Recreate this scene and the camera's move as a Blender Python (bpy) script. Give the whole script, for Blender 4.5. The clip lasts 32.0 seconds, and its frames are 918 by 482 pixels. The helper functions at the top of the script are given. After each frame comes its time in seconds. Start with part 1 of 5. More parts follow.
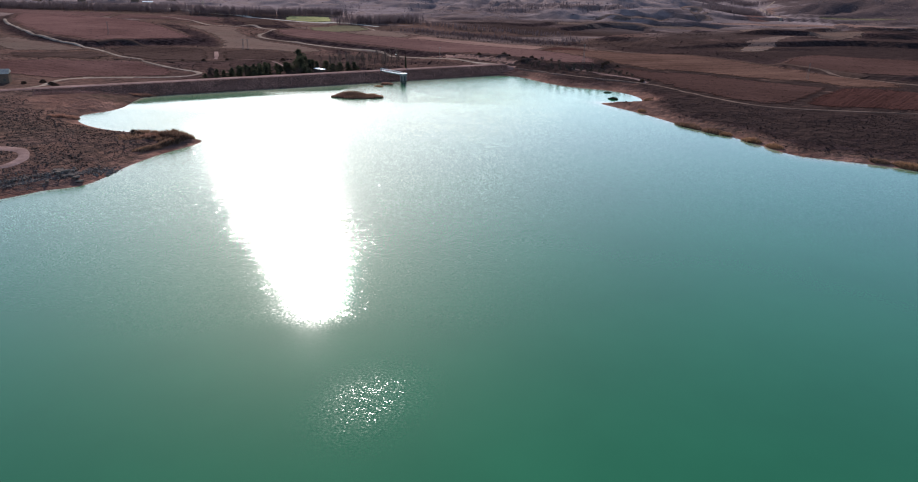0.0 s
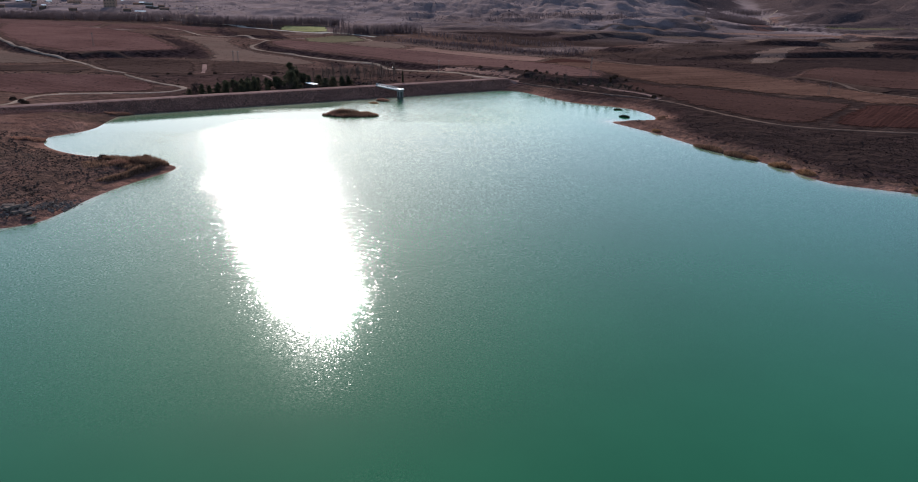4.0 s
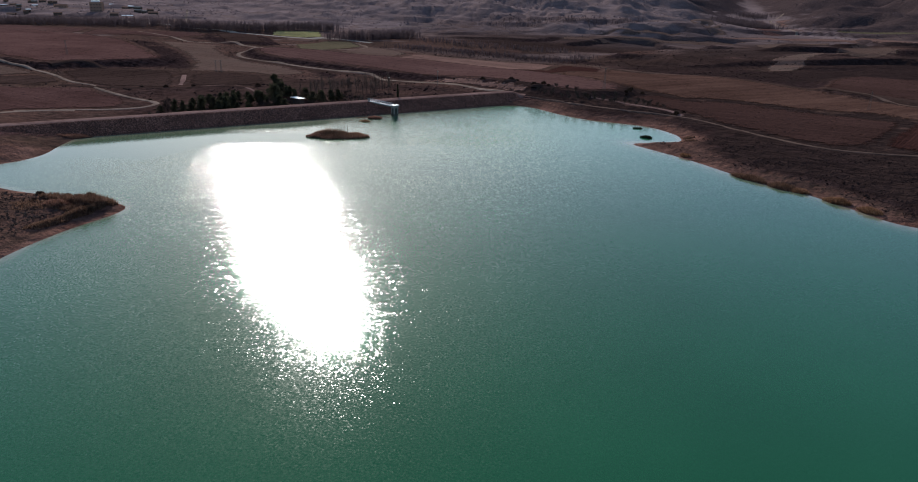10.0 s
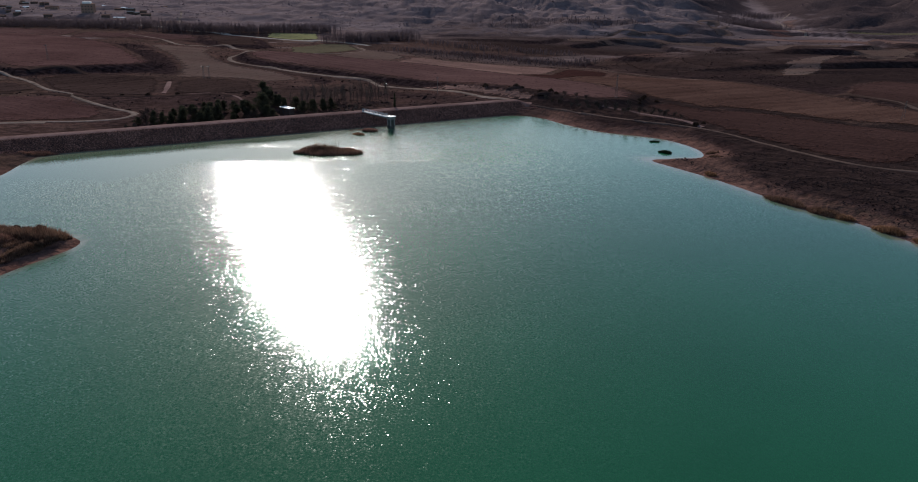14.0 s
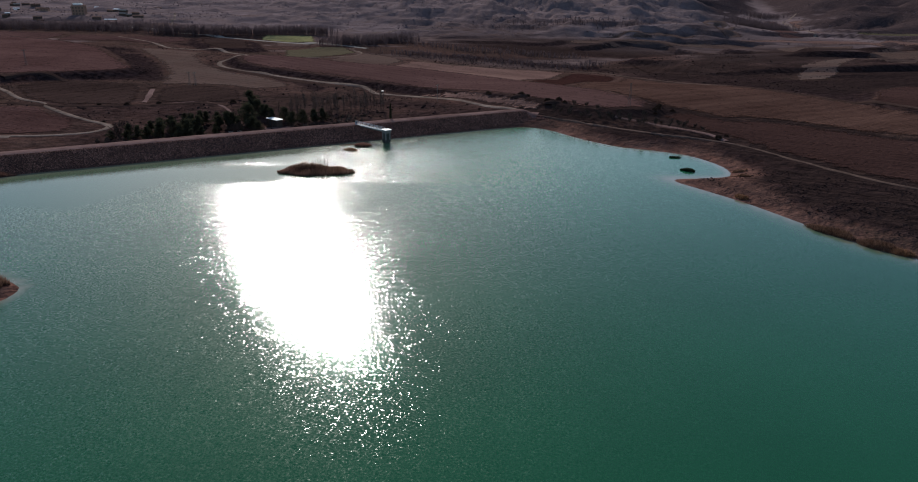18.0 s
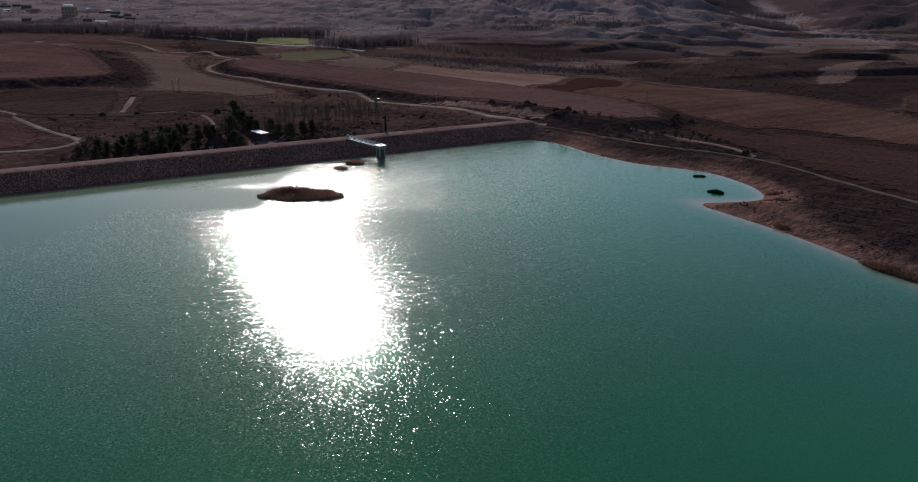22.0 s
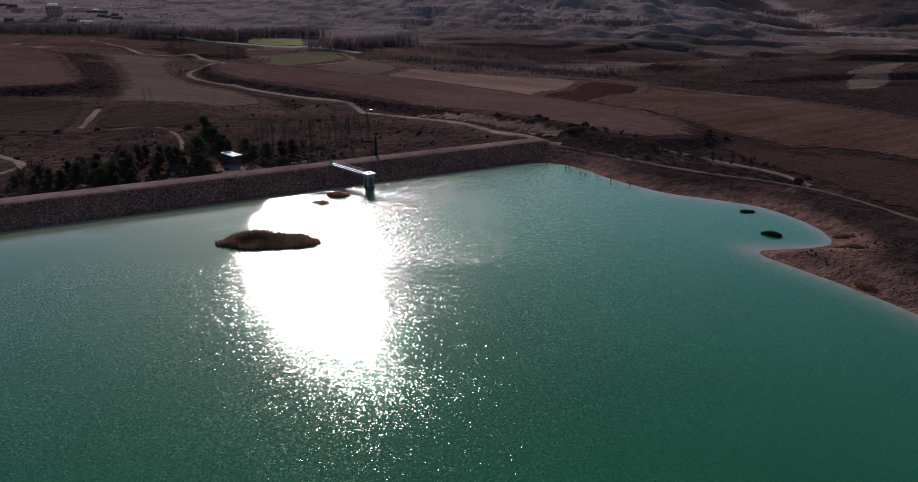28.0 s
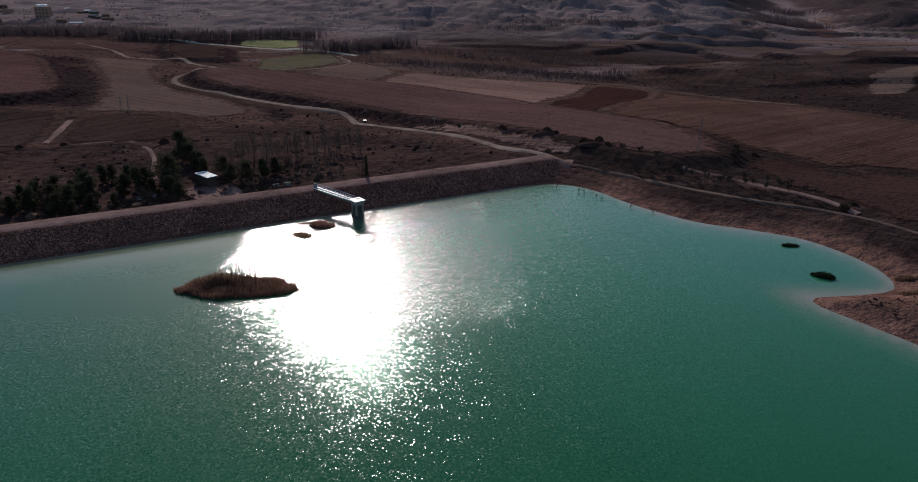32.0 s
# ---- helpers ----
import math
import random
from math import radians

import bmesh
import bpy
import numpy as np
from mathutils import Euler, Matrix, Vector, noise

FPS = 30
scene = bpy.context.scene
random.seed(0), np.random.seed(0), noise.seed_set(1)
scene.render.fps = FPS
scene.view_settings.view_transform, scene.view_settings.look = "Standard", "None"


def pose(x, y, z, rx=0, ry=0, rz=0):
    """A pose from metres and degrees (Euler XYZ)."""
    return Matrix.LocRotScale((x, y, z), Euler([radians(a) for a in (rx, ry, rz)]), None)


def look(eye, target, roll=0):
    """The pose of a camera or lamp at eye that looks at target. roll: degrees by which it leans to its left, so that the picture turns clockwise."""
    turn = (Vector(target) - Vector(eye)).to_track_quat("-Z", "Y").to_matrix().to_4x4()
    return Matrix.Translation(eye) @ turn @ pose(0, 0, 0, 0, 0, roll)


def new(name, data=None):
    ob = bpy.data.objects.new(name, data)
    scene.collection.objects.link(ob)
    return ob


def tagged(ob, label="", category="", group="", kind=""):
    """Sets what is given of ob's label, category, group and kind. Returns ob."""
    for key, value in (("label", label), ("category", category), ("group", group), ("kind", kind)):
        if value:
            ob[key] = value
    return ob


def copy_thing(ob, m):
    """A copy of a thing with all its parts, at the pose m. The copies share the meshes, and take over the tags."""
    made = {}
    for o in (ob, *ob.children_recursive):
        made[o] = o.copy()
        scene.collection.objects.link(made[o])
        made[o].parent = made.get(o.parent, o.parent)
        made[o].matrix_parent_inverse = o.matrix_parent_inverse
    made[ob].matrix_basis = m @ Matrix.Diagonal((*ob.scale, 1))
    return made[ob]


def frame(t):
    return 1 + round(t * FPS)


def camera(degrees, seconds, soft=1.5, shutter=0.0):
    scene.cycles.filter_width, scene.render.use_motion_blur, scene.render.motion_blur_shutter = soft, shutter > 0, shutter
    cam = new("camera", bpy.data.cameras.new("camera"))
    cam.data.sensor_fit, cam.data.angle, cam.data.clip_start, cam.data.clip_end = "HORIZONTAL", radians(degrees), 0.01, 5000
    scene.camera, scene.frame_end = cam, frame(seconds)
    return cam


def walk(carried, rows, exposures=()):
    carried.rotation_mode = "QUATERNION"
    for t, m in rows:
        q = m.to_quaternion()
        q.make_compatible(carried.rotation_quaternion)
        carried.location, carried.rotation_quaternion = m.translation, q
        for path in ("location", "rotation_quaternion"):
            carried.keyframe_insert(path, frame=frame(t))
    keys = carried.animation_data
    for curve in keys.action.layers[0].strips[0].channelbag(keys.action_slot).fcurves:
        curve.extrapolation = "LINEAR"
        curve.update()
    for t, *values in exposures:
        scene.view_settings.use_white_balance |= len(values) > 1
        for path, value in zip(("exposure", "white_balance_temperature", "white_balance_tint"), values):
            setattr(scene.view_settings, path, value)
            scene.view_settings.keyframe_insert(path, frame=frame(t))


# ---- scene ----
cam = camera(67.0, 32.0, 1.0)
# seconds, eye x y z, pitch, yaw, lean
FLIGHT = [
    (0.0, -0.00, 0.00, 60.00, -22.050, -0.000, 1.399),
    (1.0, -0.25, 6.04, 60.02, -21.887, -0.020, 1.399),
    (2.0, -0.49, 12.10, 60.03, -21.724, -0.040, 1.399),
    (3.0, -0.72, 18.16, 60.05, -21.561, -0.060, 1.399),
    (3.5, -0.84, 21.20, 60.05, -21.480, -0.070, 1.399),
    (5.0, -1.17, 30.34, 60.07, -21.372, -0.100, 1.399),
    (6.0, -1.38, 36.46, 60.09, -21.300, -0.120, 1.399),
    (7.5, -1.69, 45.65, 60.10, -21.275, -0.138, 1.384),
    (9.0, -1.97, 54.88, 60.11, -21.250, -0.156, 1.369),
    (11.0, -2.33, 67.23, 60.13, -21.250, -0.134, 1.317),
    (13.0, -2.66, 79.63, 60.13, -21.250, -0.112, 1.266),
    (16.0, -3.09, 98.35, 60.14, -21.250, -0.074, 1.184),
    (19.0, -3.46, 117.19, 60.13, -21.250, -0.035, 1.103),
    (21.0, -3.67, 129.83, 60.12, -21.275, 0.007, 1.034),
    (23.0, -3.85, 142.52, 60.11, -21.300, 0.049, 0.964),
    (25.5, -4.03, 158.35, 60.09, -21.415, 0.114, 0.901),
    (28.0, -4.17, 174.10, 60.05, -21.530, 0.179, 0.837),
    (30.0, -4.24, 186.70, 60.03, -21.565, 0.231, 0.785),
    (32.0, -4.29, 199.50, 59.99, -21.600, 0.282, 0.734),
]


def flown(x, y, z, pitch, yaw, lean):
    p, a = radians(pitch), radians(yaw)
    way = Vector((-math.sin(a) * math.cos(p), math.cos(a) * math.cos(p), math.sin(p)))
    eye = Vector((x, y, z))
    return look(eye, eye + way * 100, lean)


walk(cam, [(r[0], flown(*r[1:])) for r in FLIGHT],
     exposures=[(0.0, 1.02, 6500, 10), (2.0, 0.94, 6500, 10), (4.5, 0.64, 6500, 10), (8.0, 0.32, 6500, 10), (13.0, 0.0, 6500, 10), (19.0, -0.11, 6500, 10), (32.0, -0.2, 6500, 10)])

# ---------------------------------------------------------------- light
SUN_UP, SUN_WEST = 24.5, 13.5
world = bpy.data.worlds.new("world")
scene.world = world
world.use_nodes = True
wn = world.node_tree.nodes
sky = wn.new("ShaderNodeTexSky")
sky.sky_type, sky.sun_disc = "NISHITA", False
sky.sun_elevation, sky.sun_rotation = radians(SUN_UP), radians(-SUN_WEST)
sky.altitude, sky.air_density, sky.dust_density, sky.ozone_density = 900, 1.0, 1.2, 2.0
wn["Background"].inputs["Strength"].default_value = 0.130
world.node_tree.links.new(sky.outputs[0], wn["Background"].inputs["Color"])
sun = new("sun", bpy.data.lights.new("sun", "SUN"))
sun.data.energy, sun.data.angle, sun.data.color = 3.7, radians(0.53), (1.0, 0.955, 0.90)
to_sun = Vector((-math.sin(radians(SUN_WEST)) * math.cos(radians(SUN_UP)), math.cos(radians(SUN_WEST)) * math.cos(radians(SUN_UP)), math.sin(radians(SUN_UP))))
sun.rotation_euler = to_sun.to_track_quat("Z", "Y").to_euler()
sun.location = to_sun * 400


# ---------------------------------------------------------------- materials
class Nodes:
    """A short way to write a node material."""

    def __init__(self, name):
        self.mat = bpy.data.materials.new(name)
        self.mat.use_nodes = True
        self.tree = self.mat.node_tree
        self.bsdf = self.tree.nodes["Principled BSDF"]

    def put(self, socket, value):
        if hasattr(value, "is_linked"):
            self.tree.links.new(value, socket)
        elif isinstance(value, (tuple, list)) and len(value) == 3 and socket.type == "RGBA":
            socket.default_value = (*value, 1)
        else:
            socket.default_value = value

    def set(self, **kw):
        for k, v in kw.items():
            self.put(self.bsdf.inputs[k.replace("_", " ")], v)

    def where(self, kind="Object"):
        return self.tree.nodes.new("ShaderNodeTexCoord").outputs[kind]

    def stretch(self, vec, scale, turn=0.0):
        for s, r in (((1, 1, 1), turn), (scale, 0)):
            n = self.tree.nodes.new("ShaderNodeMapping")
            self.put(n.inputs["Vector"], vec)
            n.inputs["Scale"].default_value = s
            n.inputs["Rotation"].default_value = (0, 0, radians(r))
            vec = n.outputs[0]
        return vec

    def noise(self, vec, scale, detail=4.0, rough=0.6, distort=0.0):
        n = self.tree.nodes.new("ShaderNodeTexNoise")
        self.put(n.inputs["Vector"], vec)
        for k, v in (("Scale", scale), ("Detail", detail), ("Roughness", rough), ("Distortion", distort)):
            n.inputs[k].default_value = v
        return n.outputs["Fac"]

    def wave(self, vec, scale, distort=1.0):
        n = self.tree.nodes.new("ShaderNodeTexWave")
        self.put(n.inputs["Vector"], vec)
        n.inputs["Scale"].default_value, n.inputs["Distortion"].default_value, n.inputs["Detail"].default_value = scale, distort, 2
        return n.outputs["Fac"]

    def span(self, v, a, b, lo=0.0, hi=1.0):
        n = self.tree.nodes.new("ShaderNodeMapRange")
        for k, q in (("Value", v), ("From Min", a), ("From Max", b), ("To Min", lo), ("To Max", hi)):
            self.put(n.inputs[k], q)
        return n.outputs[0]

    def calc(self, op, a, b=0.0):
        n = self.tree.nodes.new("ShaderNodeMath")
        n.operation = op
        self.put(n.inputs[0], a)
        self.put(n.inputs[1], b)
        return n.outputs[0]

    def mix(self, fac, a, b, how="MIX"):
        n = self.tree.nodes.new("ShaderNodeMix")
        n.data_type, n.blend_type = "RGBA", how
        self.put(n.inputs[0], fac)
        self.put(n.inputs[6], a)
        self.put(n.inputs[7], b)
        return n.outputs[2]

    def attr(self, name):
        n = self.tree.nodes.new("ShaderNodeAttribute")
        n.attribute_name = name
        return n.outputs["Fac"]

    def each(self, island=False):
        return self.tree.nodes.new("ShaderNodeNewGeometry").outputs["Random Per Island"] if island else self.tree.nodes.new("ShaderNodeObjectInfo").outputs["Random"]

    def bump(self, height, strength, distance):
        n = self.tree.nodes.new("ShaderNodeBump")
        self.put(n.inputs["Height"], height)
        self.put(n.inputs["Strength"], strength)
        n.inputs["Distance"].default_value = distance
        self.put(self.bsdf.inputs["Normal"], n.outputs[0])


def earth(name, dark, light, big=0.03, small=0.8, rough=0.95, relief=0.15, island=0.0, grain=6.0, sheer=None):
    """Soil, stone, bark, leaves: two colours mixed by patches and by grain, with relief."""
    m = Nodes(name)
    v = m.where()
    a = m.span(m.noise(v, big, 5, 0.65), 0.35, 0.65)
    b = m.span(m.noise(v, small, 5, 0.7), 0.3, 0.7)
    f = m.calc("ADD", m.calc("MULTIPLY", a, 0.5), m.calc("MULTIPLY", b, 0.5))
    col = m.mix(f, dark, light)
    if island:
        r = m.span(m.each(island > 0), 0, 1, 1 - abs(island), 1 + abs(island))
        hsv = m.tree.nodes.new("ShaderNodeHueSaturation")
        m.put(hsv.inputs["Value"], r)
        m.put(hsv.inputs["Color"], col)
        col = hsv.outputs[0]
    m.set(Base_Color=col, Roughness=rough)
    m.bsdf.inputs["Specular IOR Level"].default_value = 0.3 if rough < 0.7 else 0.0
    m.bump(m.noise(v, grain, 3, 0.7), 0.8, relief)
    if sheer:
        # thin leaves let some of the light through
        tr, add = m.tree.nodes.new("ShaderNodeBsdfTranslucent"), m.tree.nodes.new("ShaderNodeMixShader")
        m.put(tr.inputs["Color"], col)
        add.inputs[0].default_value = sheer
        m.tree.links.new(m.bsdf.outputs[0], add.inputs[1])
        m.tree.links.new(tr.outputs[0], add.inputs[2])
        m.tree.links.new(add.outputs[0], m.tree.nodes["Material Output"].inputs["Surface"])
    return m.mat


def field_soil(name, dark, light, turn, spacing=7.0, furrow=0.35, tint=None):
    """A worked field: soil with tractor lines along one direction, damp patches and faint growth."""
    m = Nodes(name)
    v = m.where()
    along = m.stretch(v, (1, 0.05, 1), turn)
    lines = m.wave(along, 0.314 / spacing, 2.0)
    fine = m.span(m.noise(along, 0.9, 2, 0.5), 0.35, 0.65)
    wide = m.span(m.noise(along, 0.07, 3, 0.6), 0.35, 0.65)
    a = m.span(m.noise(v, 0.014, 4, 0.55, 0.8), 0.36, 0.64)
    b = m.span(m.noise(v, 0.11, 3, 0.5), 0.3, 0.7)
    c = m.span(m.noise(v, 0.7, 2, 0.5), 0.3, 0.7)
    f = m.calc("ADD", m.calc("ADD", m.calc("MULTIPLY", a, 0.35), m.calc("MULTIPLY", b, 0.18)), m.calc("MULTIPLY", c, 0.28))
    g = m.calc("ADD", m.calc("ADD", m.calc("MULTIPLY", lines, 0.6 * furrow), m.calc("MULTIPLY", fine, 0.65 * furrow)), m.calc("MULTIPLY", wide, 1.1 * furrow))
    col = m.mix(m.span(m.calc("ADD", f, g), 0.2, 0.8 + 1.2 * furrow), dark, light)
    if tint:
        col = m.mix(m.span(m.noise(v, 0.02, 4, 0.6), 0.48, 0.66, 0, 0.7), col, tint)
    # each plot a little different
    r = m.span(m.each(), 0, 1, 0.85, 1.15)
    hsv = m.tree.nodes.new("ShaderNodeHueSaturation")
    m.put(hsv.inputs["Value"], r)
    m.put(hsv.inputs["Color"], col)
    m.set(Base_Color=hsv.outputs[0], Roughness=0.95)
    m.bsdf.inputs["Specular IOR Level"].default_value = 0.0
    m.bump(m.calc("ADD", m.calc("MULTIPLY", fine, 0.8), m.calc("ADD", c, m.noise(v, 2.2, 2, 0.6))), 0.9, 0.22)
    # the worked soil thins out raggedly into the rough ground at its edge
    rag = m.calc("ADD", m.attr("inward"), m.span(m.noise(v, 0.35, 4, 0.65), 0.3, 0.7, -0.45, 0.45))
    clear, blend = m.tree.nodes.new("ShaderNodeBsdfTransparent"), m.tree.nodes.new("ShaderNodeMixShader")
    m.put(blend.inputs[0], m.span(rag, 0.2, 0.8))
    m.tree.links.new(clear.outputs[0], blend.inputs[1])
    m.tree.links.new(m.bsdf.outputs[0], blend.inputs[2])
    m.tree.links.new(blend.outputs[0], m.tree.nodes["Material Output"].inputs["Surface"])
    return m.mat


def land_material():
    """Scrub, bare shore and gullied hillside, by the masks of the ground's own vertices."""
    m = Nodes("land")
    v = m.where()
    n0 = m.span(m.noise(v, 0.013, 4, 0.55, 0.8), 0.36, 0.64)
    n1 = m.span(m.noise(v, 0.07, 3, 0.55, 0.5), 0.34, 0.66)
    n2 = m.span(m.noise(v, 0.32, 3, 0.5), 0.34, 0.66)
    n3 = m.span(m.noise(v, 1.3, 3, 0.6), 0.32, 0.68)
    scrub = m.mix(n2, (0.0428, 0.0269, 0.0243), (0.1275, 0.0756, 0.0632))
    scrub = m.mix(m.calc("MULTIPLY", n1, 0.6), scrub, (0.1292, 0.0667, 0.0528))
    scrub = m.mix(m.calc("MULTIPLY", m.span(n0, 0.3, 1), 0.45), scrub, (0.0441, 0.0327, 0.0235))
    scrub = m.mix(m.calc("MULTIPLY", m.span(n3, 0.45, 0.9), 0.6), scrub, (0.0337, 0.0241, 0.0204))
    mud = m.mix(n1, (0.1318, 0.0632, 0.0483), (0.2597, 0.1388, 0.1082))
    mud = m.mix(m.calc("MULTIPLY", n2, 0.65), mud, (0.0853, 0.0447, 0.0375))
    mud = m.mix(m.calc("MULTIPLY", m.span(n3, 0.55, 1), 0.5), mud, (0.0435, 0.0260, 0.0208))
    col = m.mix(m.attr("shore"), scrub, mud)
    # far hill colours are lifted to carry the haze of distance
    wide = m.stretch(v, (0.3, 1, 1))
    bands = m.span(m.noise(wide, 0.05, 4, 0.6, 0.6), 0.34, 0.66)
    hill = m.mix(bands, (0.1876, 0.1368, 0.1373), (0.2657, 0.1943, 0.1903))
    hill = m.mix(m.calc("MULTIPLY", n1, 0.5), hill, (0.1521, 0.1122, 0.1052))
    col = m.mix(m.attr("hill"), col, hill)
    pale = m.mix(n1, (0.1122, 0.0747, 0.0694), (0.1989, 0.1389, 0.1265))
    col = m.mix(m.attr("pale"), col, pale)
    # steep banks carry dark heath, with their shade painted into its colour
    heath_shade = m.mix(n2, (0.0158, 0.0098, 0.0100), (0.0469, 0.0288, 0.0291))
    col = m.mix(m.calc("MULTIPLY", m.attr("steep"), m.span(m.attr("hill"), 0, 1, 1, 0.8)), col, heath_shade)
    # the east bank is dark with dead thyme, streaked along the slope
    streak = m.span(m.noise(m.stretch(v, (0.25, 1.6, 1), 38), 0.35, 4, 0.65), 0.34, 0.66)
    char = m.mix(streak, (0.0159, 0.0105, 0.0101), (0.0465, 0.0295, 0.0269))
    col = m.mix(m.attr("burnt"), col, char)
    m.set(Base_Color=col, Roughness=0.97)
    m.bsdf.inputs["Specular IOR Level"].default_value = 0.0
    m.bump(m.calc("ADD", m.calc("ADD", n2, m.calc("MULTIPLY", n1, 1.5)), m.calc("MULTIPLY", n3, 0.5)), 1.0, 0.4)
    return m.mat


WAVE_X, WAVE_Y = 0.335, 0.145


def water_material():
    """Milky green lake water; ripples where the wind reaches it, slicks where it does not."""
    m = Nodes("lake_water")
    v = m.where()
    big = m.noise(v, 0.02, 4, 0.6)
    body = m.mix(m.span(big, 0.35, 0.65), (0.0065, 0.0770, 0.0305), (0.0090, 0.0920, 0.0375))
    # brighter tint stands in for the sheen of the far water
    body = m.mix(m.attr("far_sheen"), body, (0.0130, 0.1350, 0.0590))
    # pale shallows, and bright reflection painted in along the dam toe
    body = m.mix(m.attr("shallow_sheen"), body, (0.21, 0.19, 0.14))
    # short wind waves, steeper across the wind than along it, uneven with the gusts
    def facets(scale, turn):
        n = m.tree.nodes.new("ShaderNodeTexNoise")
        m.put(n.inputs["Vector"], m.stretch(v, (1.0, 1.0, 1.0), turn))
        for k, q in (("Scale", scale), ("Detail", 0.0), ("Roughness", 0.5), ("Distortion", 0.0)):
            n.inputs[k].default_value = q
        return n.outputs["Color"]

    def vec(op, a, b=(0.0, 0.0, 0.0)):
        n = m.tree.nodes.new("ShaderNodeVectorMath")
        n.operation = op
        for socket, q in ((n.inputs[0], a), (n.inputs[1], b)):
            m.put(socket, q)
        return n.outputs[0]

    tilt = vec("SUBTRACT", vec("ADD", facets(2.7, 17), facets(6.3, -31)), (1.0, 1.0, 1.0))
    gusts = m.span(m.noise(v, 0.07, 3, 0.6), 0.25, 0.75, 0.75, 1.2)
    flaws = m.span(m.noise(v, 0.55, 1, 0.5), 0.3, 0.7, 0.62, 1.42)
    amount = m.calc("MULTIPLY", m.attr("ripple"), m.calc("MULTIPLY", gusts, flaws))
    steep = m.tree.nodes.new("ShaderNodeCombineXYZ")
    m.put(steep.inputs[0], m.calc("MULTIPLY", amount, WAVE_X))
    m.put(steep.inputs[1], m.calc("MULTIPLY", amount, WAVE_Y))
    swing = m.tree.nodes.new("ShaderNodeVectorRotate")
    swing.rotation_type = "Z_AXIS"
    m.put(swing.inputs["Vector"], vec("MULTIPLY", tilt, steep.outputs[0]))
    swing.inputs["Angle"].default_value = radians(-13)
    up = vec("NORMALIZE", vec("ADD", swing.outputs[0], (0.0, 0.0, 1.0)))
    m.set(Base_Color=body, Roughness=m.span(m.attr("ripple"), 0.05, 0.6, 0.045, 0.09), IOR=1.33)
    m.put(m.bsdf.inputs["Normal"], up)
    return m.mat


LAND, WATER = land_material(), water_material()
TRACK = earth("track_dirt", (0.080, 0.056, 0.046), (0.330, 0.245, 0.200), 0.05, 0.35, 0.95, 0.1)
SHORE_TRACK = earth("shore_track_dirt", (0.0560, 0.0372, 0.0302), (0.1840, 0.1228, 0.0994), 0.05, 0.35, 0.95, 0.1)
CREST_ROAD = earth("crest_gravel", (0.0916, 0.0548, 0.0489), (0.2736, 0.1740, 0.1567), 0.05, 0.5, 0.95, 0.1)
ASPHALT = earth("pale_asphalt", (0.2760, 0.2396, 0.2057), (0.3864, 0.3337, 0.2848), 0.05, 1.0, 0.8, 0.02)
SOIL_RED = field_soil("red_brown_soil", (0.0569, 0.0287, 0.0260), (0.1223, 0.0655, 0.0595), 112, 7.0, 0.2)
SOIL_DARK = field_soil("dark_damp_soil", (0.0296, 0.0135, 0.0120), (0.0687, 0.0311, 0.0269), 40, 8.0, 0.3)
SOIL_BROWN = field_soil("brown_soil", (0.0552, 0.0289, 0.0263), (0.1121, 0.0618, 0.0560), 130, 8.0, 0.3)
STUBBLE = field_soil("tan_stubble", (0.0881, 0.0494, 0.0422), (0.2042, 0.1227, 0.1023), 122, 9.0, 0.45)
PALE_SOIL = field_soil("pale_soil", (0.0753, 0.0464, 0.0389), (0.1296, 0.0835, 0.0694), 118, 6.0, 0.8, (0.1150, 0.0800, 0.0660))
UMBER = field_soil("umber_soil", (0.0349, 0.0186, 0.0163), (0.0751, 0.0402, 0.0350), 122, 8.0, 0.25)
OLIVE = field_soil("olive_fallow", (0.0755, 0.0604, 0.0392), (0.1328, 0.1079, 0.0706), 20, 8.0, 0.35)
FALLOW = field_soil("weedy_fallow", (0.0211, 0.0132, 0.0117), (0.0655, 0.0402, 0.0349), 30, 8.0, 0.3)
BROWN_STUBBLE = field_soil("brown_stubble", (0.0518, 0.0272, 0.0222), (0.1278, 0.0704, 0.0549), 50, 9.0, 0.28)
SPROUT = field_soil("green_sprouts", (0.140, 0.130, 0.062), (0.250, 0.230, 0.110), 15, 6.0, 0.4)
CONCRETE = earth("concrete", (0.36, 0.34, 0.31), (0.58, 0.56, 0.52), 0.4, 3.0, 0.85, 0.02)
RIPRAP = earth("riprap_stone", (0.1144, 0.0546, 0.0442), (0.3510, 0.1755, 0.1352), 0.1, 2.0, 0.9, 0.05, 0.6)
NEEDLES = earth("pine_needles", (0.027, 0.028, 0.019), (0.082, 0.077, 0.048), 0.5, 2.0, 0.8, 0.02, 0.3, sheer=0.25)
BARK = earth("bark", (0.045, 0.034, 0.028), (0.12, 0.095, 0.078), 0.8, 5.0, 0.95, 0.03)
TWIGS = earth("bare_twigs", (0.060, 0.044, 0.040), (0.125, 0.095, 0.085), 0.5, 3.0, 0.95, 0.02, 0.3, sheer=0.2)
REED_STRAW = earth("reed_straw", (0.1312, 0.0679, 0.0404), (0.2788, 0.1550, 0.0938), 0.15, 1.5, 0.9, 0.02, 0.45, sheer=0.45)
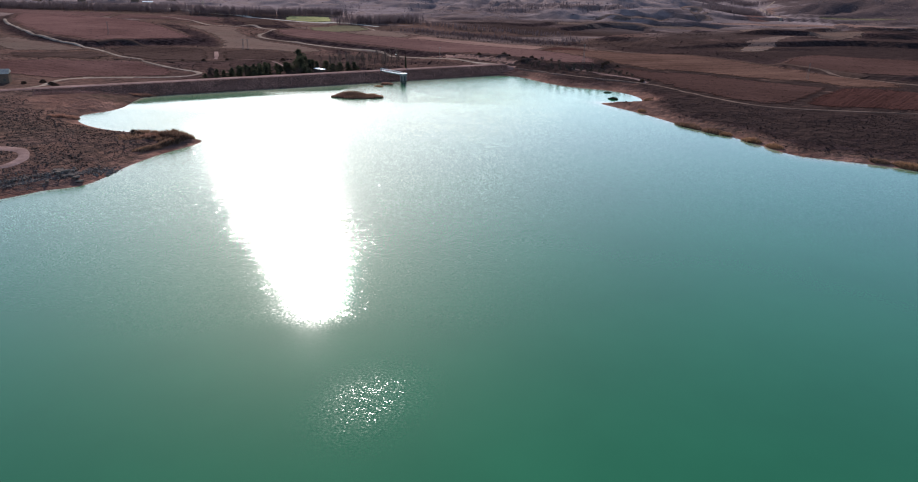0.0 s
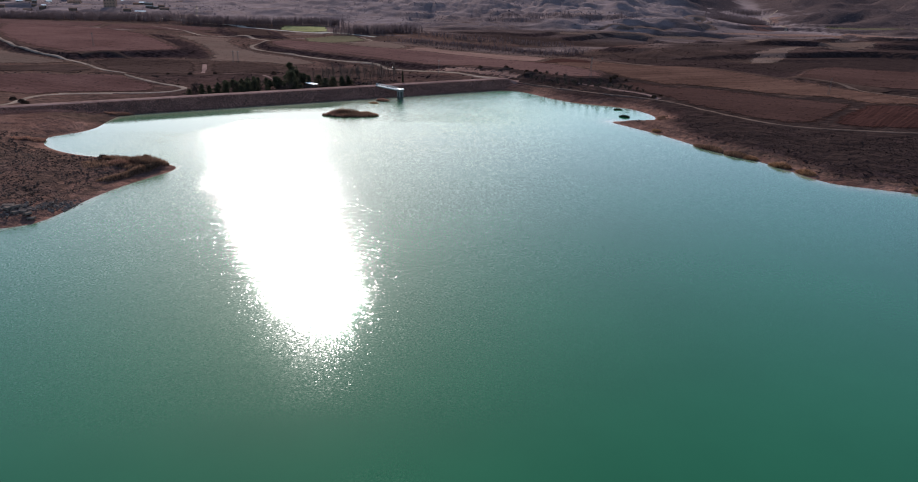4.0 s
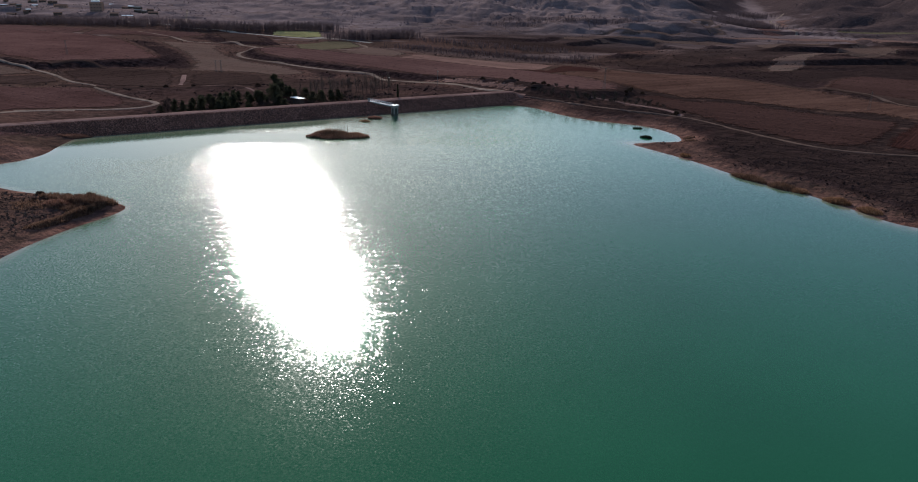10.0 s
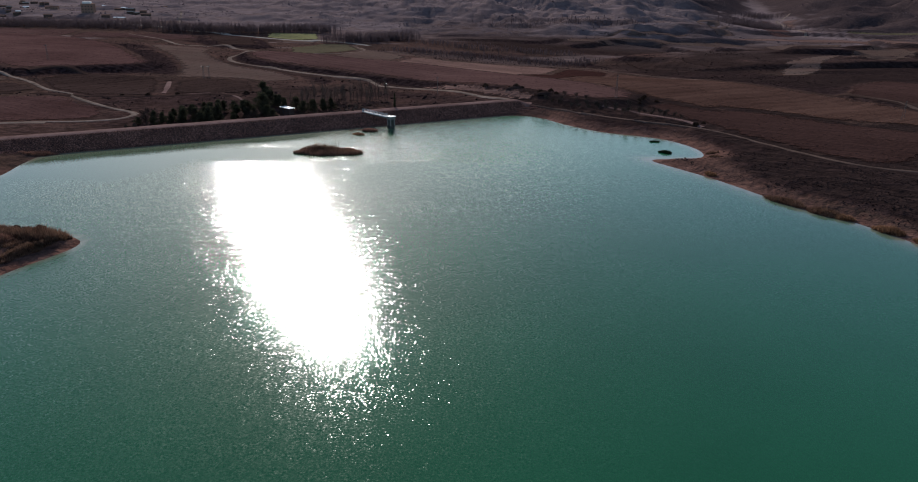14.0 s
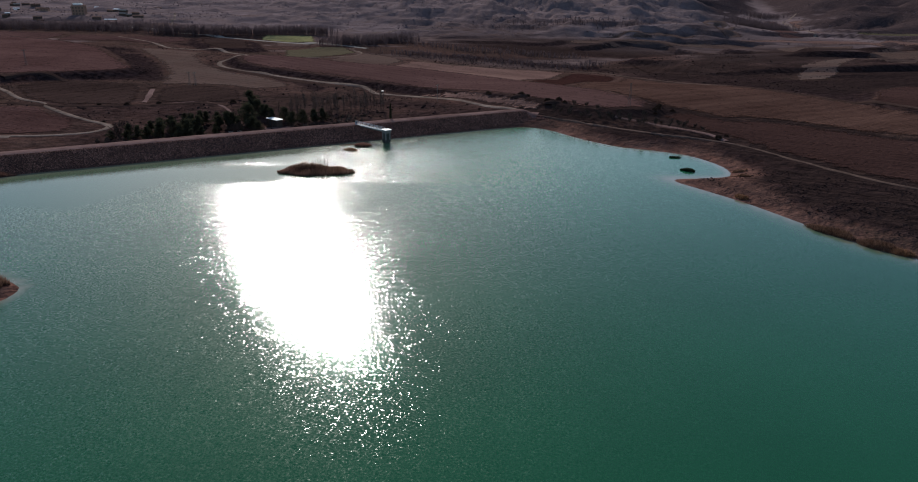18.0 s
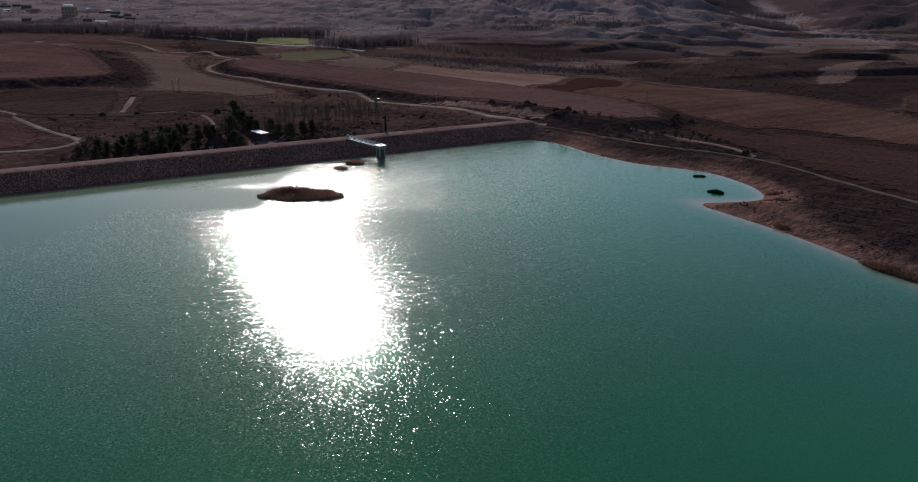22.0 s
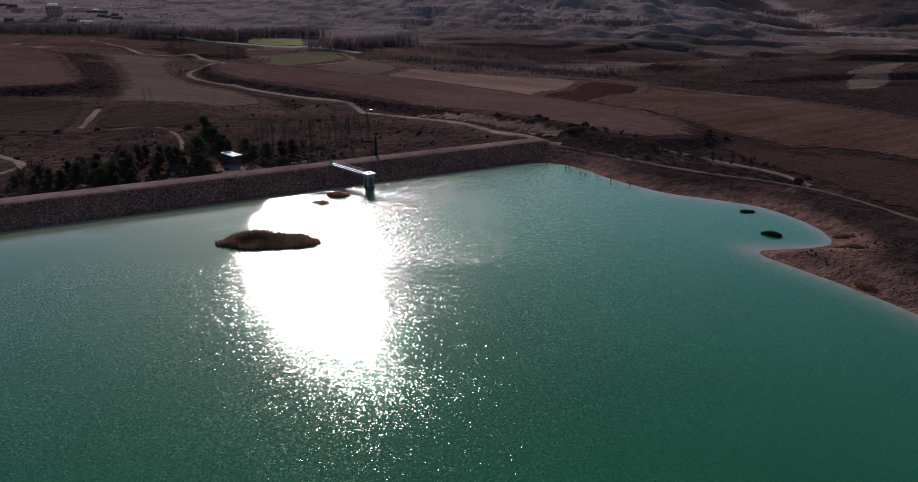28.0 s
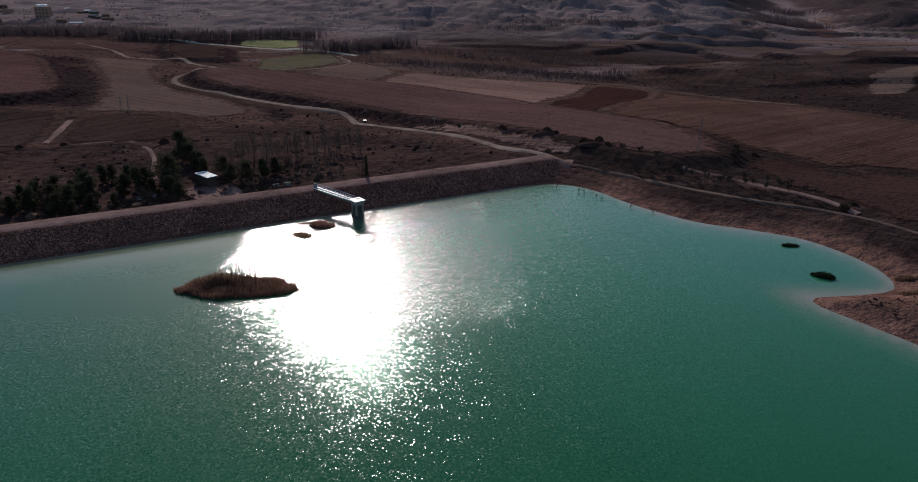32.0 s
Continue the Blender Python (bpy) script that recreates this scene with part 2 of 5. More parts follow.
REED_DARK = earth("reed_dark", (0.0900, 0.0504, 0.0372), (0.2220, 0.1296, 0.0900), 0.15, 1.5, 0.9, 0.02, 0.5, sheer=0.4)
RUSH = earth("green_rush", (0.016, 0.024, 0.015), (0.045, 0.055, 0.030), 0.3, 2.0, 0.85, 0.02, 0.35, sheer=0.25)
TUSSOCK = earth("tussock", (0.0364, 0.0257, 0.0217), (0.1127, 0.0739, 0.0590), 0.05, 1.0, 0.95, 0.04, 0.4)
TUSSOCK_DARK = earth("dark_tussock", (0.0170, 0.0112, 0.0110), (0.0570, 0.0360, 0.0328), 0.05, 1.0, 0.95, 0.04, 0.4)
SHRUB = earth("shrub", (0.0496, 0.0319, 0.0249), (0.1435, 0.0887, 0.0612), 0.3, 2.0, 0.95, 0.04, 0.4)
WHITE_ROOF = earth("white_roof", (0.62, 0.62, 0.60), (0.80, 0.80, 0.78), 0.6, 3.0, 0.45, 0.01)
WALL = earth("render_wall", (0.07, 0.048, 0.038), (0.13, 0.092, 0.074), 0.4, 2.0, 0.9, 0.01)
BRICK_WALL = earth("beige_wall", (0.22, 0.135, 0.100), (0.31, 0.20, 0.155), 0.2, 1.0, 0.9, 0.01)
TILE_ROOF = earth("tile_roof", (0.16, 0.085, 0.060), (0.28, 0.165, 0.12), 0.2, 1.5, 0.85, 0.03, -0.3)
RUBBLE = earth("stained_rubble", (0.075, 0.055, 0.046), (0.190, 0.145, 0.125), 0.5, 2.0, 0.95, 0.03)
STEEL = earth("galvanised_steel", (0.075, 0.073, 0.072), (0.14, 0.135, 0.13), 0.5, 3.0, 0.55, 0.005)
WHITE_PAINT = earth("white_paint", (0.70, 0.70, 0.68), (0.82, 0.82, 0.80), 0.5, 3.0, 0.4, 0.005)
DARK_OPENING = earth("dark_door", (0.03, 0.025, 0.022), (0.06, 0.05, 0.045), 0.5, 3.0, 0.6, 0.005)
STAINED = earth("stained_concrete", (0.13, 0.12, 0.11), (0.30, 0.28, 0.255), 0.5, 2.0, 0.9, 0.02)
FAR_TWIGS = earth("far_twigs", (0.0851, 0.0613, 0.0658), (0.1399, 0.1019, 0.1074), 0.05, 0.6, 0.95, 0.02, 0.25, sheer=0.3)
VERGE = earth("weedy_verge", (0.0269, 0.0170, 0.0147), (0.0832, 0.0499, 0.0416), 0.1, 0.7, 0.95, 0.3, grain=1.2)
# tone of the wet foot, also painting shade on the tower's shaft
WET_SHADE_CONCRETE = earth("wet_shade_concrete", (0.030, 0.032, 0.028), (0.075, 0.075, 0.066), 0.5, 2.0, 0.6, 0.02)
GREY_CONCRETE = earth("grey_concrete", (0.17, 0.155, 0.145), (0.29, 0.27, 0.25), 0.4, 3.0, 0.9, 0.02)
REED_RED = earth("reed_reddish", (0.125, 0.062, 0.050), (0.270, 0.145, 0.110), 0.3, 2.0, 0.9, 0.02, 0.5, sheer=0.5)
HILL_SCRUB = earth("hill_scrub", (0.1356, 0.0952, 0.0950), (0.1784, 0.1262, 0.1250), 0.05, 1.0, 0.95, 0.04, 0.3)
DARK_WOOD = earth("dark_wood", (0.035, 0.025, 0.022), (0.088, 0.063, 0.053), 0.5, 3.0, 0.95, 0.02, 0.3)


# ---------------------------------------------------------------- the lie of the land
def sm(a, b, v):
    q = np.clip((v - a) / (b - a), 0, 1)
    return q * q * (3 - 2 * q)


def spline(pts, step=2.0, closed=False):
    """Catmull-Rom curve through plan points, resampled."""
    p = np.array(pts, float)
    n = len(p)
    ext = np.vstack([p[-1:], p, p[:2]]) if closed else np.vstack([2 * p[:1] - p[1:2], p, 2 * p[-1:] - p[-2:-1]])
    out = []
    for i in range(n if closed else n - 1):
        a, b, c, d = ext[i:i + 4]
        k = max(2, int(np.linalg.norm(c[:2] - b[:2]) / step))
        q = np.linspace(0, 1, k, endpoint=False)[:, None]
        out.append(0.5 * (2 * b + (c - a) * q + (2 * a - 5 * b + 4 * c - d) * q ** 2 + (3 * b - a - 3 * c + d) * q ** 3))
    if not closed:
        out.append(p[-1:])
    return np.vstack(out)


def seg_dist(x, y, line, closed=False):
    """Distance from points to a polyline, and whether they lie inside it when it is closed."""
    x, y = np.asarray(x, float), np.asarray(y, float)
    best, inside = np.full(x.shape, 1e18), np.zeros(x.shape, bool)
    pts = np.vstack([line, line[:1]]) if closed else line
    for (ax, ay), (bx, by) in zip(pts[:-1, :2], pts[1:, :2]):
        dx, dy = bx - ax, by - ay
        l2 = dx * dx + dy * dy + 1e-9
        q = np.clip(((x - ax) * dx + (y - ay) * dy) / l2, 0, 1)
        np.minimum(best, (x - ax - q * dx) ** 2 + (y - ay - q * dy) ** 2, out=best)
        if closed and ay != by:
            inside ^= ((ay > y) != (by > y)) & (x < dx * (y - ay) / dy + ax)
    return np.sqrt(best), inside


def signed(x, y, line):
    d, inside = seg_dist(x, y, line, True)
    return np.where(inside, -d, d)


def vnoise(x, y, seed=0):
    """Smooth value noise, 0 to 1."""
    xi, yi = np.floor(x).astype(np.int64), np.floor(y).astype(np.int64)
    fx, fy = x - xi, y - yi
    fx, fy = fx * fx * fx * (fx * (fx * 6 - 15) + 10), fy * fy * fy * (fy * (fy * 6 - 15) + 10)

    def h(a, b):
        n = (a * 374761393 + b * 668265263 + seed * 982451653) & 0x7FFFFFFF
        n = ((n ^ (n >> 13)) * 1274126177) & 0x7FFFFFFF
        return ((n ^ (n >> 16)) & 0xFFFF) / 65535.0
    return (h(xi, yi) * (1 - fx) + h(xi + 1, yi) * fx) * (1 - fy) + (h(xi, yi + 1) * (1 - fx) + h(xi + 1, yi + 1) * fx) * fy


def fbm(x, y, octaves=4, seed=0):
    s, a, t = 0, 1.0, 0
    for o in range(octaves):
        s, t = s + a * vnoise(x * 2 ** o, y * 2 ** o, seed + o), t + a
        a *= 0.5
    return s / t


# the lake's outline, in four stretches
DAM_TOE = [(-139, 314), (-110, 330), (-82, 345), (-50, 363), (-20, 379), (0, 389.5), (15, 396.5)]
EAST_SHORE = [(26, 397.5), (34, 392), (43, 379), (55, 367), (68, 361), (78, 355), (84, 345), (86, 336), (84, 328), (76, 325), (64, 322.5),
              (68, 315), (73, 308), (80, 297), (88, 281), (95, 268), (102, 261), (108, 249), (115, 235), (127, 229), (140, 223), (152, 215)]
SOUTH_SHORE = [(176, 195), (196, 150), (206, 80), (200, -60), (120, -220), (-60, -240), (-180, -120), (-200, 20), (-175, 110), (-142, 150)]
WEST_SHORE = [(-119, 169), (-112, 177), (-104.5, 181.5), (-101.8, 190), (-100.8, 200), (-98.5, 210), (-95, 219.5), (-91.5, 226.5), (-89.5, 233), (-93, 237.5),
              (-105, 242), (-121, 245), (-132, 249), (-141, 255), (-147, 262), (-149.5, 271), (-144, 278), (-141, 287), (-142.5, 303)]
LAKE = spline(DAM_TOE + EAST_SHORE + SOUTH_SHORE + WEST_SHORE, 3.0, True)
CREST_A, CREST_B, CREST_Z = np.array((-300.0, 239.0)), np.array((23.0, 413.5)), 4.4
AXIS = (CREST_B - CREST_A) / np.linalg.norm(CREST_B - CREST_A)
NORTH = np.array((-AXIS[1], AXIS[0]))
CREST_LENGTH = float(np.linalg.norm(CREST_B - CREST_A))
# heights known here and there in the country round the lake: x, y, z
SPOTS = np.array([(-230, 285, 4.5), (-150, 394, -1.6), (-82, 398, -2.4), (-48, 500, -3.6), (25, 447, 2), (85, 415, 3.2), (112, 335, 4.6), (200, 292, 6),
                  (300, 200, 8), (-208, 550, -2), (-168, 600, -3.2), (-300, 430, 0), (-150, 836, -11), (120, 654, -12.5), (85, 721, -15.5), (230, 480, -3),
                  (350, 380, 2), (-492, 1035, -7), (-300, 800, -8), (320, 920, -15), (600, 700, -9), (0, 1000, -12), (520, 1200, -18), (-600, 600, 0)])


def base_z(x, y):
    w = 1.0 / ((x[..., None] - SPOTS[:, 0]) ** 2 + (y[..., None] - SPOTS[:, 1]) ** 2 + 35.0 ** 2) ** 1.6
    return (w * SPOTS[:, 2]).sum(-1) / w.sum(-1)


def hills_z(x, y):
    """The gullied hills on the far side of the valley, open where a side valley comes in."""
    xc = 405 + 0.36 * (y - 1000)
    gap = 1 - np.exp(-((x - xc) / (85 + 0.04 * (y - 900))) ** 2)
    west = sm(-340, -120, x + 0.1 * (y - 1000))
    y2 = y + 50 * np.sin(x * 0.011) + 0.10 * x
    rise = sm(880, 1330, y2 - 110 * sm(430, 560, x)) * gap * (0.35 + 0.65 * west)
    r1 = 1 - np.abs(2 * fbm(x / 260 + 0.2 * np.sin(y / 160), y / 300, 4, 11) - 1)
    r2 = 1.3 * np.abs(2 * fbm(x / 95 + 0.3 * np.sin(y / 70), y / 130, 3, 23) - 1) ** 0.8
    r3 = 1.3 * np.abs(2 * fbm(x / 34 + 0.3 * np.sin(y / 40), y / 52, 3, 57) - 1) ** 0.8
    h = rise * (8 + 26 * r1 ** 2 + 12 * (r2 - 0.3) + 8 * (r3 - 0.3)) + rise * 60 * sm(1200, 2200, y) * r1 + 120 * sm(1900, 3600, y) * fbm(x / 600, y / 600, 3, 5)
    h = h + sm(900, 1000, y) * (1 - rise) * 9 * (1.3 * np.abs(2 * fbm(x / 70, y / 60, 3, 33) - 1) - 0.3) * sm(380, 250, x)
    # old field terraces run round the slopes
    q = h / 5.5 + 0.3 * fbm(x / 90, y / 90, 2, 13)
    return h + 3.2 * (sm(0.45, 0.95, q - np.floor(q)) - (q - np.floor(q))) * sm(2, 8, h)


def land_z(x, y, lake_d=None):
    """Height of the land before the fields' terraces."""
    x, y = np.asarray(x, float), np.asarray(y, float)
    d = signed(x, y, LAKE) if lake_d is None else lake_d
    # broken terraces of the valley floor, with steep scarps on the lake's side
    q = 5.0 * fbm(x / 210 + 0.15 * np.sin(y / 60), y / 100, 3, 61)
    steps = (np.floor(q) + sm(0.0, 0.22, q - np.floor(q))) - 2.5
    scarp = 1.35 * steps * sm(620, 740, y + 0.35 * x - 60) * sm(1500, 1050, y) * (0.35 + 0.65 * sm(40, 200, x))
    u = (x - CREST_A[0]) * AXIS[0] + (y - CREST_A[1]) * AXIS[1]
    s = (x - CREST_A[0]) * NORTH[0] + (y - CREST_A[1]) * NORTH[1]
    g = base_z(x, y) + hills_z(x, y) + 3.6 * scarp + 2.2 * (fbm(x / 120, y / 90, 3, 3) - 0.5) * sm(0, 60, d)
    bank = np.where(d > 0, 0.16 * np.minimum(d, 2.5) + 4.0 * (1 - np.exp(-np.maximum(d - 2.5, 0) / 17)), np.maximum(d * 0.16, -4))
    bank = bank + sm(1, 12, d) * 1.3 * (fbm(x / 22, y / 17, 4, 7) - 0.5)
    # old waterlines cut low benches into the banks
    b = (d + 3.0 * (fbm(x / 30, y / 30, 3, 67) - 0.5)) / 3.8
    bank = bank + sm(1.2, 3, d) * sm(22, 12, d) * 0.75 * (sm(0.0, 0.3, b - np.floor(b)) - (b - np.floor(b)))
    near = bank + (g - bank) * sm(18, 75, d)
    w = sm(-3, 4, s) * sm(CREST_LENGTH + 22, CREST_LENGTH - 8, u)
    z = near + (g - near) * w
    dam = np.where(s < 0, CREST_Z - np.maximum(-s - 3.2, 0) / 1.75, CREST_Z - np.maximum(s - 3.2, 0) / 2.1)
    dam = dam - np.maximum(u - CREST_LENGTH, 0) * 0.35
    return np.where(d > -3, np.maximum(z, dam), z)


# ---------------------------------------------------------------- mesh helpers
def mesh_of(name, verts, faces, material, smooth=False):
    me = bpy.data.meshes.new(name)
    me.from_pydata([tuple(q) for q in verts], [], faces)
    me.materials.append(material)
    if smooth:
        me.polygons.foreach_set("use_smooth", [True] * len(me.polygons))
    me.update()
    return me


def part(name, bm, material, parent=None, label="", smooth=False):
    """Links a bmesh as one mesh object under a thing or a part."""
    me = bpy.data.meshes.new(name)
    bm.to_mesh(me)
    bm.free()
    me.materials.append(material)
    if smooth:
        me.polygons.foreach_set("use_smooth", [True] * len(me.polygons))
    ob = new(name, me)
    ob.parent = parent
    return tagged(ob, label)


# ---------------------------------------------------------------- fields and tracks, in plan
# label, soil, height of its terrace, width of the bank, outline
FIELDS = [
    ("large ploughed red-brown field on a terrace", SOIL_RED, 3.6, 13, [(-470, 760), (-422, 667), (-364, 590), (-306, 525), (-262, 499), (-248, 514), (-225, 523), (-211, 532), (-205, 543), (-206, 552), (-220, 570), (-240, 602), (-262, 634), (-286, 672), (-325, 722), (-352, 742), (-410, 768)]),
    ("pale grassy hollow with tractor lines", PALE_SOIL, 0, 0, [(-292, 740), (-262, 728), (-240, 712), (-208, 686), (-205, 650), (-194, 634), (-181, 608), (-156, 570), (-124, 546), (-104, 526), (-96, 511), (-120, 496), (-139, 508), (-160, 508), (-175, 506), (-186, 546), (-214, 605), (-250, 664)]),
    ("long ploughed brown field on a low rise", SOIL_BROWN, 2.6, 10, [(-168, 634), (-152, 640), (-135, 634), (-110, 625), (-87, 616), (-71, 606), (-39, 594), (-2, 560), (28, 521), (48, 495), (70, 474), (82, 449), (84, 427), (77, 412), (60, 408), (49, 416), (38, 426), (27, 437), (9, 456), (-7, 473), (-28, 498), (-52, 518), (-93, 549), (-129, 570), (-154, 595)]),
    ("pale stubble field behind the rise", STUBBLE, 0, 0, [(-58, 606), (-46, 672), (-34, 684), (-16, 676), (20, 688), (60, 692), (80, 670), (57, 606), (29, 523), (0, 562), (-36, 597)]),
    ("small tan fallow plot", PALE_SOIL, 0, 0, [(-104, 630), (-99, 680), (-89, 734), (-62, 708), (-48, 672), (-60, 608), (-78, 616)]),
    ("small dark red ploughed field", SOIL_DARK, 0, 0, [(31, 520), (83, 670), (116, 641), (50, 496)]),
    ("wide tan stubble field with tractor lines", BROWN_STUBBLE, 0.8, 8, [(52, 497), (117, 638), (134, 616), (154, 574), (176, 534), (196, 500), (222, 459), (231, 410), (238, 380), (217, 347), (190, 343), (180, 366), (152, 378), (135, 402), (119, 409), (110, 402), (102, 414), (95, 428), (88, 437), (84, 462)]),
    ("ploughed brown field beside the shore track", UMBER, 0, 0, [(83, 408), (94, 423), (101, 412), (110, 399), (119, 405), (134, 398), (150, 375), (165, 364), (182, 350), (168, 331), (146, 306), (130, 307), (116, 330), (108, 349), (99, 369), (86, 390)]),
    ("ploughed red field beside the shore track", SOIL_DARK, 0, 0, [(148, 305), (170, 331), (184, 347), (214, 342), (280, 330), (270, 278), (190, 291), (157, 297)]),
    ("red ploughed field above the far track", UMBER, 2.5, 9, [(213, 479), (238, 520), (270, 547), (297, 530), (325, 512), (305, 425), (262, 415), (245, 430), (226, 458)]),
    ("trodden sandy ground beside the valley road", STUBBLE, 0, 0, [(-38, 489), (-20, 480), (0, 464), (14, 447), (26, 436), (35, 425), (30, 419), (16, 432), (-2, 451), (-20, 472)]),
    ("small bright green sprouting field", SPROUT, 0, 0, [(-216, 862), (-218, 896), (-168, 907), (-152, 838)]),
    ("chalky strip beside the asphalt road", PALE_SOIL, 0, 0, [(-190, 820), (-196, 846), (-150, 822), (-124, 806), (-146, 808)]),
    ("ploughed brown field between two tracks", SOIL_RED, 0, 0, [(-290, 402), (-264, 413), (-236, 423), (-197, 427), (-167, 402), (-158, 389), (-158, 379), (-177, 371), (-196, 362), (-200, 348), (-226, 352), (-262, 372)]),
    ("dull brown fallow field below the terrace", FALLOW, 0, 0, [(-243, 486), (-238, 508), (-212, 514), (-182, 503), (-165, 462), (-158, 438), (-192, 433), (-217, 450)]),
    ("grey fallow plot beside the dirt track", PALE_SOIL, 0, 0, [(-344, 540), (-308, 514), (-248, 474), (-262, 461), (-291, 456), (-340, 500)]),
    ("olive weedy fallow plot", FALLOW, 0, 0, [(-290, 449), (-258, 456), (-243, 467), (-219, 445), (-226, 435), (-268, 422)]),
    ("dark weedy hollow below the dam", FALLOW, 0, 0, [(-166, 488), (-157, 498), (-140, 500), (-121, 484), (-112, 458), (-126, 447), (-142, 446), (-152, 444)]),
    ("olive-green fallow field", OLIVE, 0, 0, [(-138, 648), (-163, 752), (-142, 796), (-116, 797), (-94, 734), (-106, 674), (-116, 652)]),
    ("dark ploughed field on a knoll", FALLOW, 2.5, 14, [(-268, 832), (-216, 824), (-196, 760), (-175, 704), (-205, 706), (-240, 766)]),
    ("brown field along the asphalt road", SOIL_BROWN, 0, 0, [(-400, 842), (-345, 850), (-290, 848), (-268, 818), (-290, 778), (-332, 792), (-385, 778)]),
    ("brown field before the village", SOIL_BROWN, 0, 0, [(-600, 860), (-487, 868), (-433, 857), (-405, 846), (-392, 780), (-432, 784), (-520, 790)]),
    ("tan stubble field among scarps", PALE_SOIL, 0, 0, [(234, 612), (258, 664), (284, 685), (320, 705), (339, 722), (320, 694), (290, 660), (272, 632), (252, 612)]),
    ("pale stubble field on a terrace", PALE_SOIL, 0, 0, [(320, 684), (352, 740), (381, 790), (450, 816), (392, 700), (364, 676), (345, 660), (335, 668)]),
    ("pale fallow strip on a terrace", PALE_SOIL, 0, 0, [(330, 858), (336, 896), (376, 924), (446, 932), (388, 842)]),
    ("long tan strip on the valley floor", PALE_SOIL, 0, 0, [(110, 902), (186, 906), (262, 916), (334, 916), (354, 962), (268, 946), (190, 936), (120, 926)]),
    ("long pale stubble strip below the side valley", STUBBLE, 0, 0, [(300, 962), (403, 1012), (477, 982), (511, 907), (548, 878), (540, 862), (497, 878), (461, 946), (388, 972)]),
    ("pale strip under the hill slope", PALE_SOIL, 0, 0, [(130, 952), (191, 962), (250, 972), (292, 976), (247, 952), (190, 944)]),
    ("dull brown plot above the far track", FALLOW, 0, 0, [(140, 722), (183, 714), (192, 678), (212, 652), (174, 655), (140, 668)]),
    ("pale plot beside the poplar belt", PALE_SOIL, 0, 0, [(-374, 938), (-362, 978), (-338, 976), (-346, 936)]),
    ("fallow plot at the mouth of the side valley", PALE_SOIL, 0, 0, [(340, 1190), (382, 1190), (358, 1070), (348, 1010), (313, 990), (322, 1090)]),
    ("brown field on the side valley's floor", SOIL_BROWN, 0, 0, [(398, 1030), (440, 1034), (490, 1190), (540, 1340), (575, 1440), (560, 1470), (500, 1330), (440, 1170)]),
    ("tan plot along the side valley's road", STUBBLE, 0, 0, [(600, 1450), (575, 1410), (500, 1200), (462, 1060), (476, 1054), (515, 1180), (565, 1330), (625, 1440)]),
    ("olive strip below the far hill", OLIVE, 0, 0, [(515, 1072), (608, 1064), (640, 1030), (592, 1028), (514, 1042)]),
]
# dark heath on the banks between the fields, their shade painted in
HEATH_SHADE = [
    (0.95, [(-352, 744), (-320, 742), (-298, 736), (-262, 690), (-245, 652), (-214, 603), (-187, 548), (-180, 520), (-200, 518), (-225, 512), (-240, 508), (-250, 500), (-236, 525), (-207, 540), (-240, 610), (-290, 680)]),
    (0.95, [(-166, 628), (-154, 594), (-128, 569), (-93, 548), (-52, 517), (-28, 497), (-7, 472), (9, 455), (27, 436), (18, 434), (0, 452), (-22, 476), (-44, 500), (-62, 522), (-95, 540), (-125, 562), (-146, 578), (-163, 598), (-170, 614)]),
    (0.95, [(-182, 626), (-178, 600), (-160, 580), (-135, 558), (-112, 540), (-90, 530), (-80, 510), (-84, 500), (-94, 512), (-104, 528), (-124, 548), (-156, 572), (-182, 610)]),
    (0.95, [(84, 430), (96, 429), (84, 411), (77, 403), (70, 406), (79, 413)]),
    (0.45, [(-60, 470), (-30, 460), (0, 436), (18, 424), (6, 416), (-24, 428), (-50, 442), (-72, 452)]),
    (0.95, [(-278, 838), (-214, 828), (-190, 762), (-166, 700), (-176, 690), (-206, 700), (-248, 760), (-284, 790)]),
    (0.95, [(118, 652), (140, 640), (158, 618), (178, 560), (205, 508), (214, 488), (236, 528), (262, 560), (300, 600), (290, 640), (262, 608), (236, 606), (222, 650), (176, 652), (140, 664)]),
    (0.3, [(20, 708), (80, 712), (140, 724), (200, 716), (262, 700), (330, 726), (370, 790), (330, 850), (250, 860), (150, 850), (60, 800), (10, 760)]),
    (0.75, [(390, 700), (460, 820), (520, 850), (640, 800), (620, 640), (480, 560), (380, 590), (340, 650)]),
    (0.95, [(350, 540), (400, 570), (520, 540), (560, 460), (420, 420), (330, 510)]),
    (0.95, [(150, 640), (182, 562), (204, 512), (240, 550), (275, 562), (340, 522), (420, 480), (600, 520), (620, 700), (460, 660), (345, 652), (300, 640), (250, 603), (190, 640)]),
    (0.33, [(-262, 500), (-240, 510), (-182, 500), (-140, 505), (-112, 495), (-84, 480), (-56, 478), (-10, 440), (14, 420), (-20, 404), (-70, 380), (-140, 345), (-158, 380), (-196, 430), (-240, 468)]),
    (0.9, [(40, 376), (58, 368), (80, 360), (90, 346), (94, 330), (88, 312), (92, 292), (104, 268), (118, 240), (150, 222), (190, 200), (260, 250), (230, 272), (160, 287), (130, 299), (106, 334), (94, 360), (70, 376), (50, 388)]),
]
